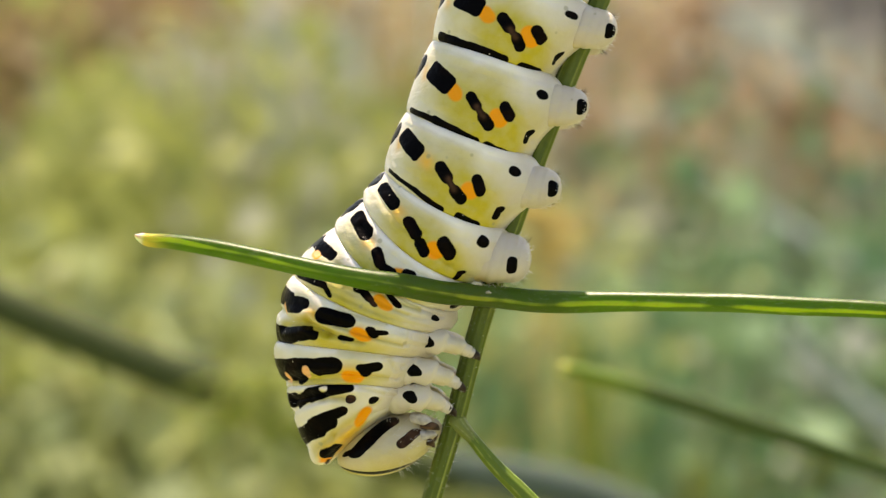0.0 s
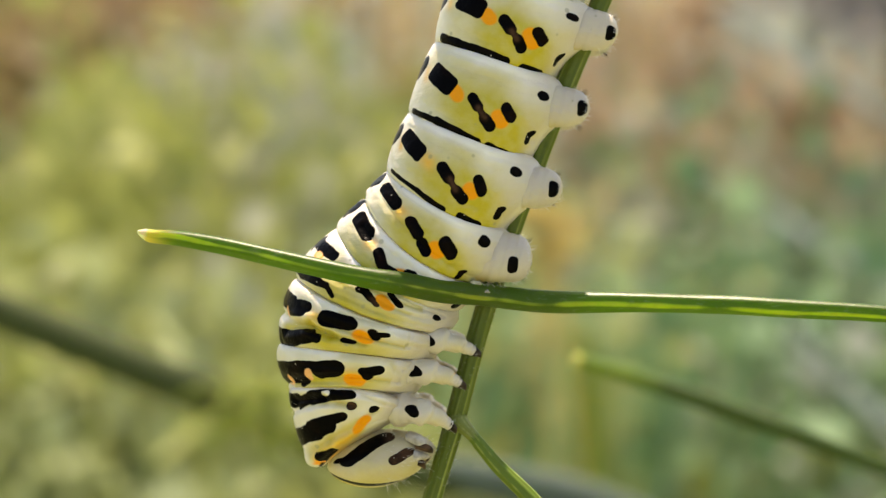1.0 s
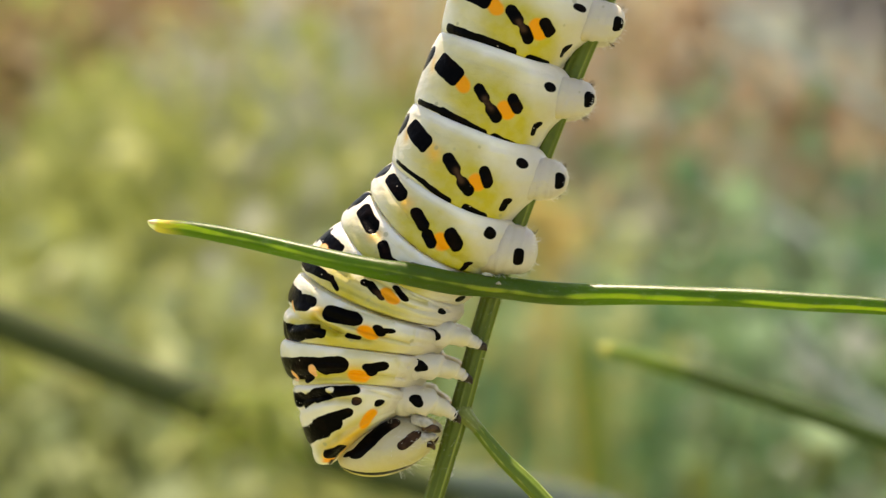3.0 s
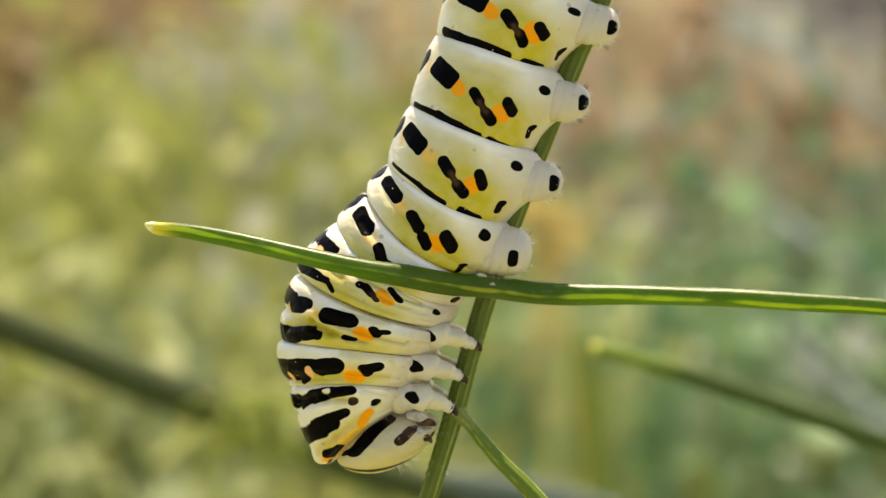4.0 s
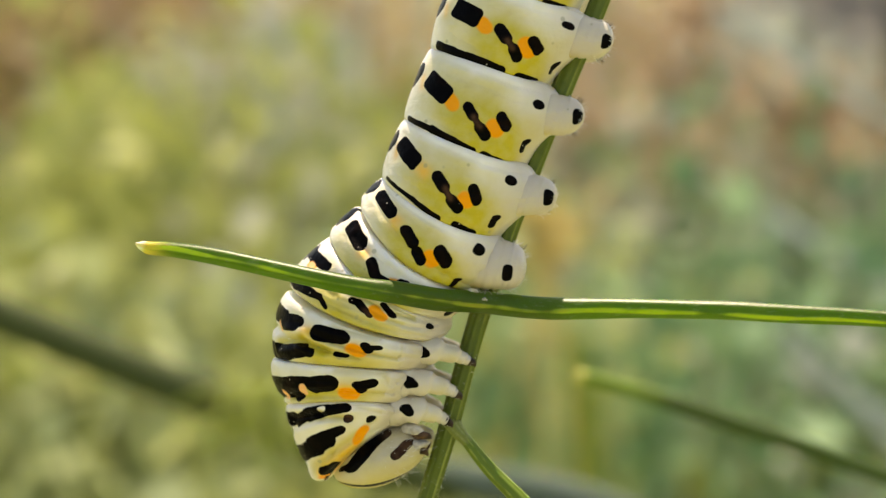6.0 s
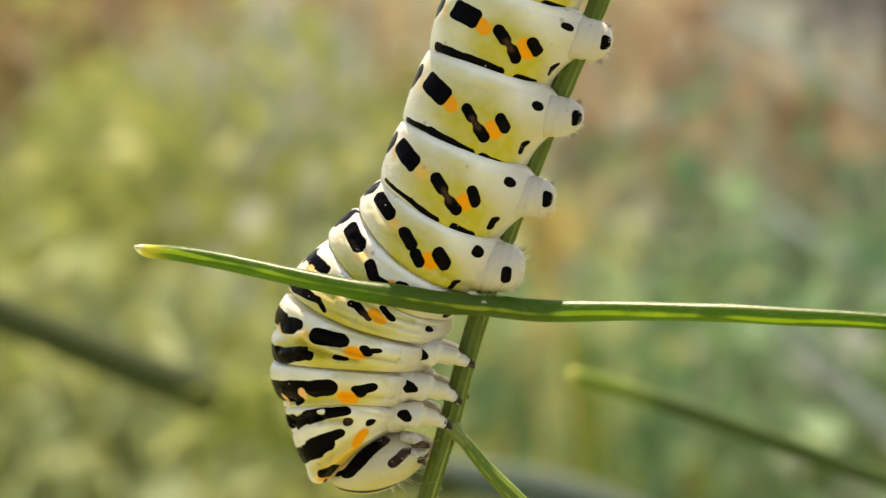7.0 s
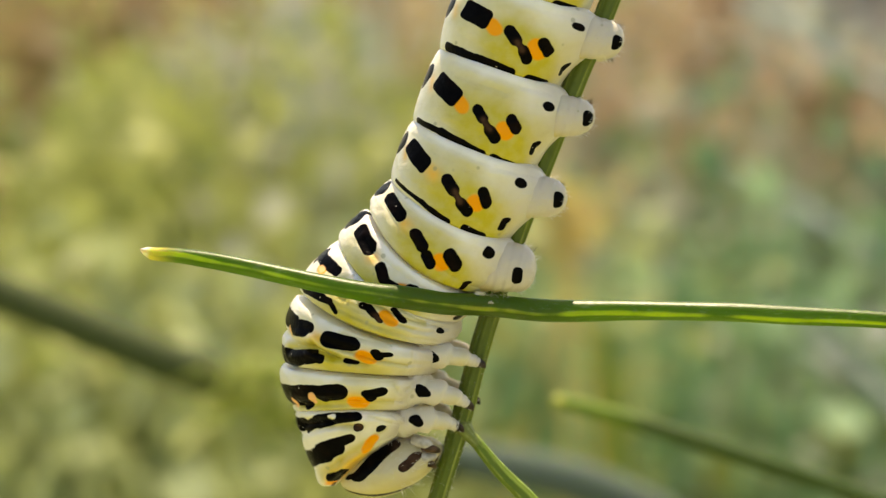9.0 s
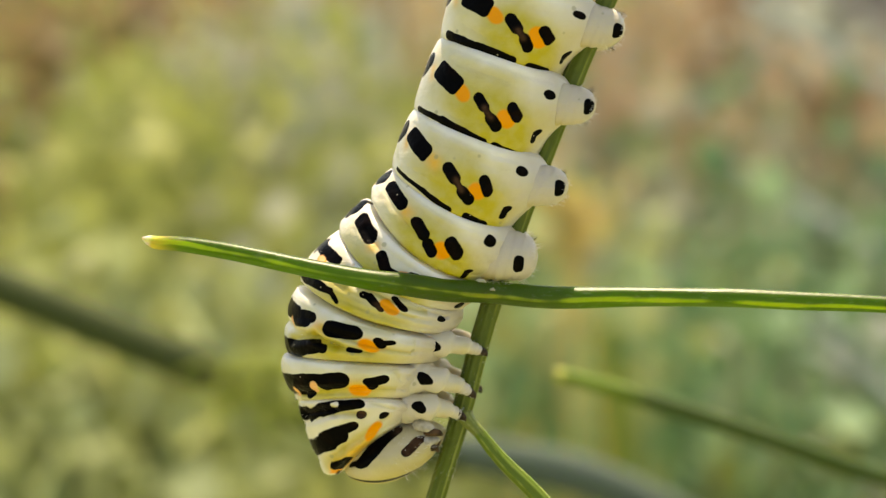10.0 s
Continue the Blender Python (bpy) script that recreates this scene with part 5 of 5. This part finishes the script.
def motions():
    for stem in STEMS:
        home = stem.matrix_basis.copy()
        walk(stem, [(t, home @ pose(0, 0, 0, 0, lean, 0)) for t, lean in ((0, 0), (2.5, 0.25), (5, 0), (7.5, 0.1), (8.5, 0.2), (9.3, 0.4), (10, 0.4))])
    ride(plant)
    ride(caterpillar)
    creep(RINGS["A2"], [(0, -0, 0, 0), (0.5, -0.003, 0.017, -0.12), (1, -0.038, -0.071, -0.14), (1.5, -0.08, -0.075, -0.05), (2, -0.087, -0.104, -0.18), (2.5, -0.08, -0.17, -0.09), (4, -0.108, -0.18, -0.25), (4.5, -0.115, -0.173, -0.47), (5, -0.172, -0.127, -0.42), (5.5, -0.196, -0.141, -0.52), (7, -0.188, -0.133, -0.71), (7.5, -0.224, -0.205, -0.57), (8, -0.215, -0.145, -0.6), (8.5, -0.248, -0.196, -0.53), (9, -0.219, -0.226, -0.56), (9.5, -0.22, -0.249, -0.84), (10, -0.24, -0.23, -0.83)])
    creep(RINGS["A1"], [(0, 0, -0, 0), (0.5, 0.017, 0.032, -0.3), (1, -0.022, -0.072, -0.34), (1.5, -0.059, -0.113, -0.11), (2, -0.008, -0.119, -0.43), (2.5, 0.003, -0.174, -0.22), (4, -0.062, -0.195, -0.59), (4.5, -0.085, -0.197, -1.13), (5, -0.126, -0.201, -1.01), (5.5, -0.173, -0.198, -1.24), (7, -0.134, -0.293, -1.71), (7.5, -0.073, -0.268, -1.37), (8, -0.057, -0.305, -1.43), (8.5, -0.06, -0.341, -1.28), (9, -0.115, -0.3, -1.33), (9.5, -0.143, -0.358, -2), (10, -0.166, -0.34, -2)])
    creep(RINGS["T3"], [(0, 0, 0, -0), (0.5, 0.092, -0.098, -0.5), (1, -0.007, -0.261, -0.56), (1.5, -0.011, -0.363, -0.18), (2, -0.027, -0.359, -0.71), (2.5, 0.014, -0.479, -0.37), (4, 0.012, -0.55, -0.98), (4.5, -0.06, -0.543, -1.88), (5, -0.137, -0.564, -1.68), (5.5, -0.2, -0.603, -2.07), (7, -0.138, -0.674, -2.85), (7.5, -0.049, -0.735, -2.28), (8, -0.074, -0.737, -2.38), (8.5, -0.014, -0.825, -2.13), (9, -0.156, -0.802, -2.22), (9.5, -0.063, -0.85, -3.34), (10, -0.081, -0.822, -3.33)])
    creep(RINGS["T2"], [(0, 0, -0, 0), (0.5, 0.149, -0.132, -0.36), (1, -0.002, -0.331, 0.59), (1.5, -0.06, -0.425, 0.63), (2, -0, -0.466, 0.48), (2.5, -0.016, -0.587, 0.42), (4, -0.044, -0.652, -0.89), (4.5, -0.04, -0.679, -0.14), (5, -0.091, -0.703, -0.96), (5.5, -0.096, -0.748, -1.77), (7, -0.021, -0.922, -1.85), (7.5, -0.009, -1.012, -1.96), (8, -0.043, -1.028, -1.98), (8.5, -0.054, -1.12, -2.06), (9, -0.111, -1.125, -2.12), (9.5, -0.089, -1.154, -3.09), (10, -0.099, -1.103, -2.7)])
    creep(RINGS["T1"], [(0, 0, 0, 0), (0.5, -0.018, -0.317, 6.05), (1, -0.215, -0.486, 6), (1.5, -0.198, -0.57, 4.65), (2, -0.093, -0.624, 3.55), (2.5, -0.102, -0.745, 2.71), (4, 0.014, -0.84, -0.06), (4.5, 0.031, -0.875, -0.78), (5, 0.053, -0.897, -1.26), (5.5, 0.043, -0.993, -1.14), (7, 0.132, -1.089, -0.41), (7.5, -0.004, -1.244, 3.18), (8, -0.025, -1.272, 3.22), (8.5, 0.007, -1.383, 2.75), (9, 0.031, -1.361, 1.49), (9.5, 0.099, -1.372, 0.68), (10, 0.163, -1.299, 0.24)])
    creep(head, [(0, 0, 0, 0), (0.5, -0.722, -0.354, 11.55), (1, -0.823, -0.516, 9.37), (1.5, -0.717, -0.591, 6.09), (2, -0.552, -0.669, 3.55), (2.5, -0.457, -0.726, 2.36), (4, -0.173, -0.817, -2.96), (4.5, -0.093, -0.813, -3.58), (5, -0.041, -0.878, -4.24), (5.5, -0.007, -0.953, -5.03), (7, -0.191, -1.124, -1.85), (7.5, -0.559, -1.34, 2.58), (8, -0.556, -1.347, 2.85), (8.5, -0.408, -1.399, 0.37), (9, -0.261, -1.334, -1.22), (9.5, -0.202, -1.332, -2.29), (10, -0.09, -1.266, -3.8)])
    for near, far, rows in zip(LEGS, FAR_LEGS, (
            [(0, 0, 0, 0), (0.5, -0.027, 0.015, -0.5), (1, -0.035, -0.03, -1.94), (1.5, -0.031, -0.066, -2.92), (2, -0.043, -0.104, -3.11), (2.5, 0.001, -0.151, -2.79), (4, 0.022, -0.252, -3.68), (4.5, 0.045, -0.228, -2.4), (5, 0.027, -0.235, -2.97), (5.5, -0.014, -0.289, -3.16), (7, -0.024, -0.356, -3.58), (7.5, -0.053, -0.37, -3.86), (8, -0.078, -0.44, -5.35), (8.5, -0.049, -0.515, -6.46), (9, -0.051, -0.485, -6.01), (9.5, -0.026, -0.495, -6.36), (10, -0.032, -0.503, -7.02)],
            [(0, 0, 0, 0), (0.5, -0.035, -0.059, -1.28), (1, -0.078, -0.143, -3.28), (1.5, -0.066, -0.172, -3.36), (2, -0.038, -0.213, -3.83), (2.5, -0.028, -0.326, -4.76), (4, 0.018, -0.365, -4.56), (4.5, -0.023, -0.422, -4.83), (5, 0.041, -0.381, -4.11), (5.5, 0.005, -0.42, -4.34), (7, 0.097, -0.644, -3.33), (7.5, 0.039, -0.763, -2.3), (8, 0.144, -0.886, 0.91), (8.5, 0.195, -0.96, -0.52), (9, 0.217, -0.883, -0.57), (9.5, 0.268, -0.905, -1.13), (10, 0.268, -0.824, -0.29)],
            [(0, 0, 0, 0), (0.5, 0.085, -0.933, 4.07), (1, 0.018, -1.097, 3.4), (1.5, -0.021, -1.06, 4.32), (2, -0.009, -1.016, 4.22), (2.5, -0.018, -1.007, 5.52), (4, 0.048, -0.721, -1), (4.5, 0.039, -0.645, -1), (5, 0.057, -0.636, -1.57), (5.5, 0.053, -0.594, -1.46), (7, -0.001, -0.844, -5.27), (7.5, -0.056, -1.139, -8.48), (8, -0.026, -1.17, -9.8), (8.5, 0.034, -1.182, -8.41), (9, 0.029, -1.154, -8.03), (9.5, 0.084, -1.135, -6.72), (10, 0.121, -0.998, -5.23)])):
        creep(near, rows)
        creep(far, rows)
    creep(leaf_blade, [(0, 0, 0, -0), (0.5, -0.137, 0.017, 0.23), (1, -0.156, -0.004, 0.54), (1.5, -0.093, 0.01, 0.18), (2, 0.264, 0.019, 0.5), (2.5, 0.265, -0.009, 0.55), (4, 0.207, 0.072, 0.37), (4.5, 0.329, 0.049, 0.57), (5, -0.064, 0.06, 0.42), (5.5, 0.001, 0.059, -0.03), (7, 0.07, -0.033, -0.1), (7.5, 0.021, -0.018, -0.4), (8, 0.004, -0.039, -0.57), (8.5, -0.135, -0.044, -0.22), (9, -0.213, -0.016, -0.2), (9.5, -0.583, 0.136, -0.6), (10, -0.174, 0.089, -0.46)])
    sway(leaf_behind, [(0, 0.0, 0.0, 0.0), (0.5, 0.667, -0.217, 1.74), (1, 1.185, -0.257, 1.79), (1.5, 1.392, 0.528, 1.7), (2, 3.812, 1.17, 0.59), (2.5, 4.662, 1.546, 0.61), (4, 3.49, 1.933, 0.53), (4.5, 1.856, -0.349, 1.08), (5, 2.023, 0.056, 1.34), (5.5, 2.067, -0.945, 0.32), (7, 0.736, -1.49, 1.11), (7.5, -0.254, -2.542, 0.55), (8, -1.599, -4.067, 0.85), (8.5, -0.526, -4.155, 1.83), (9, -0.707, -3.705, -0.15), (9.5, 1.154, 0.669, 0.27), (10, -0.528, -0.81, 0.03)])
    sway(stalk_behind, [(0, 0, -0.42, 0), (0.5, 0, -0.945, 0), (1, 0, -1.679, 0), (1.5, 0, -1.679, 0), (2, 0, -2.414, 0), (2.5, 0, -3.254, 0), (4, 0, -3.988, 0), (4.5, 0, -4.093, 0), (5, 0, -3.149, 0), (5.5, 0, -2.624, 0), (7, 0, -1.889, 0), (7.5, 0, -1.469, 0), (8, 0, 0.315, 0), (8.5, 0, 0.945, 0), (9, 0, 1.574, 0), (9.5, 0, 2.204, 0), (10, 0, 2.834, 0)])


motions()
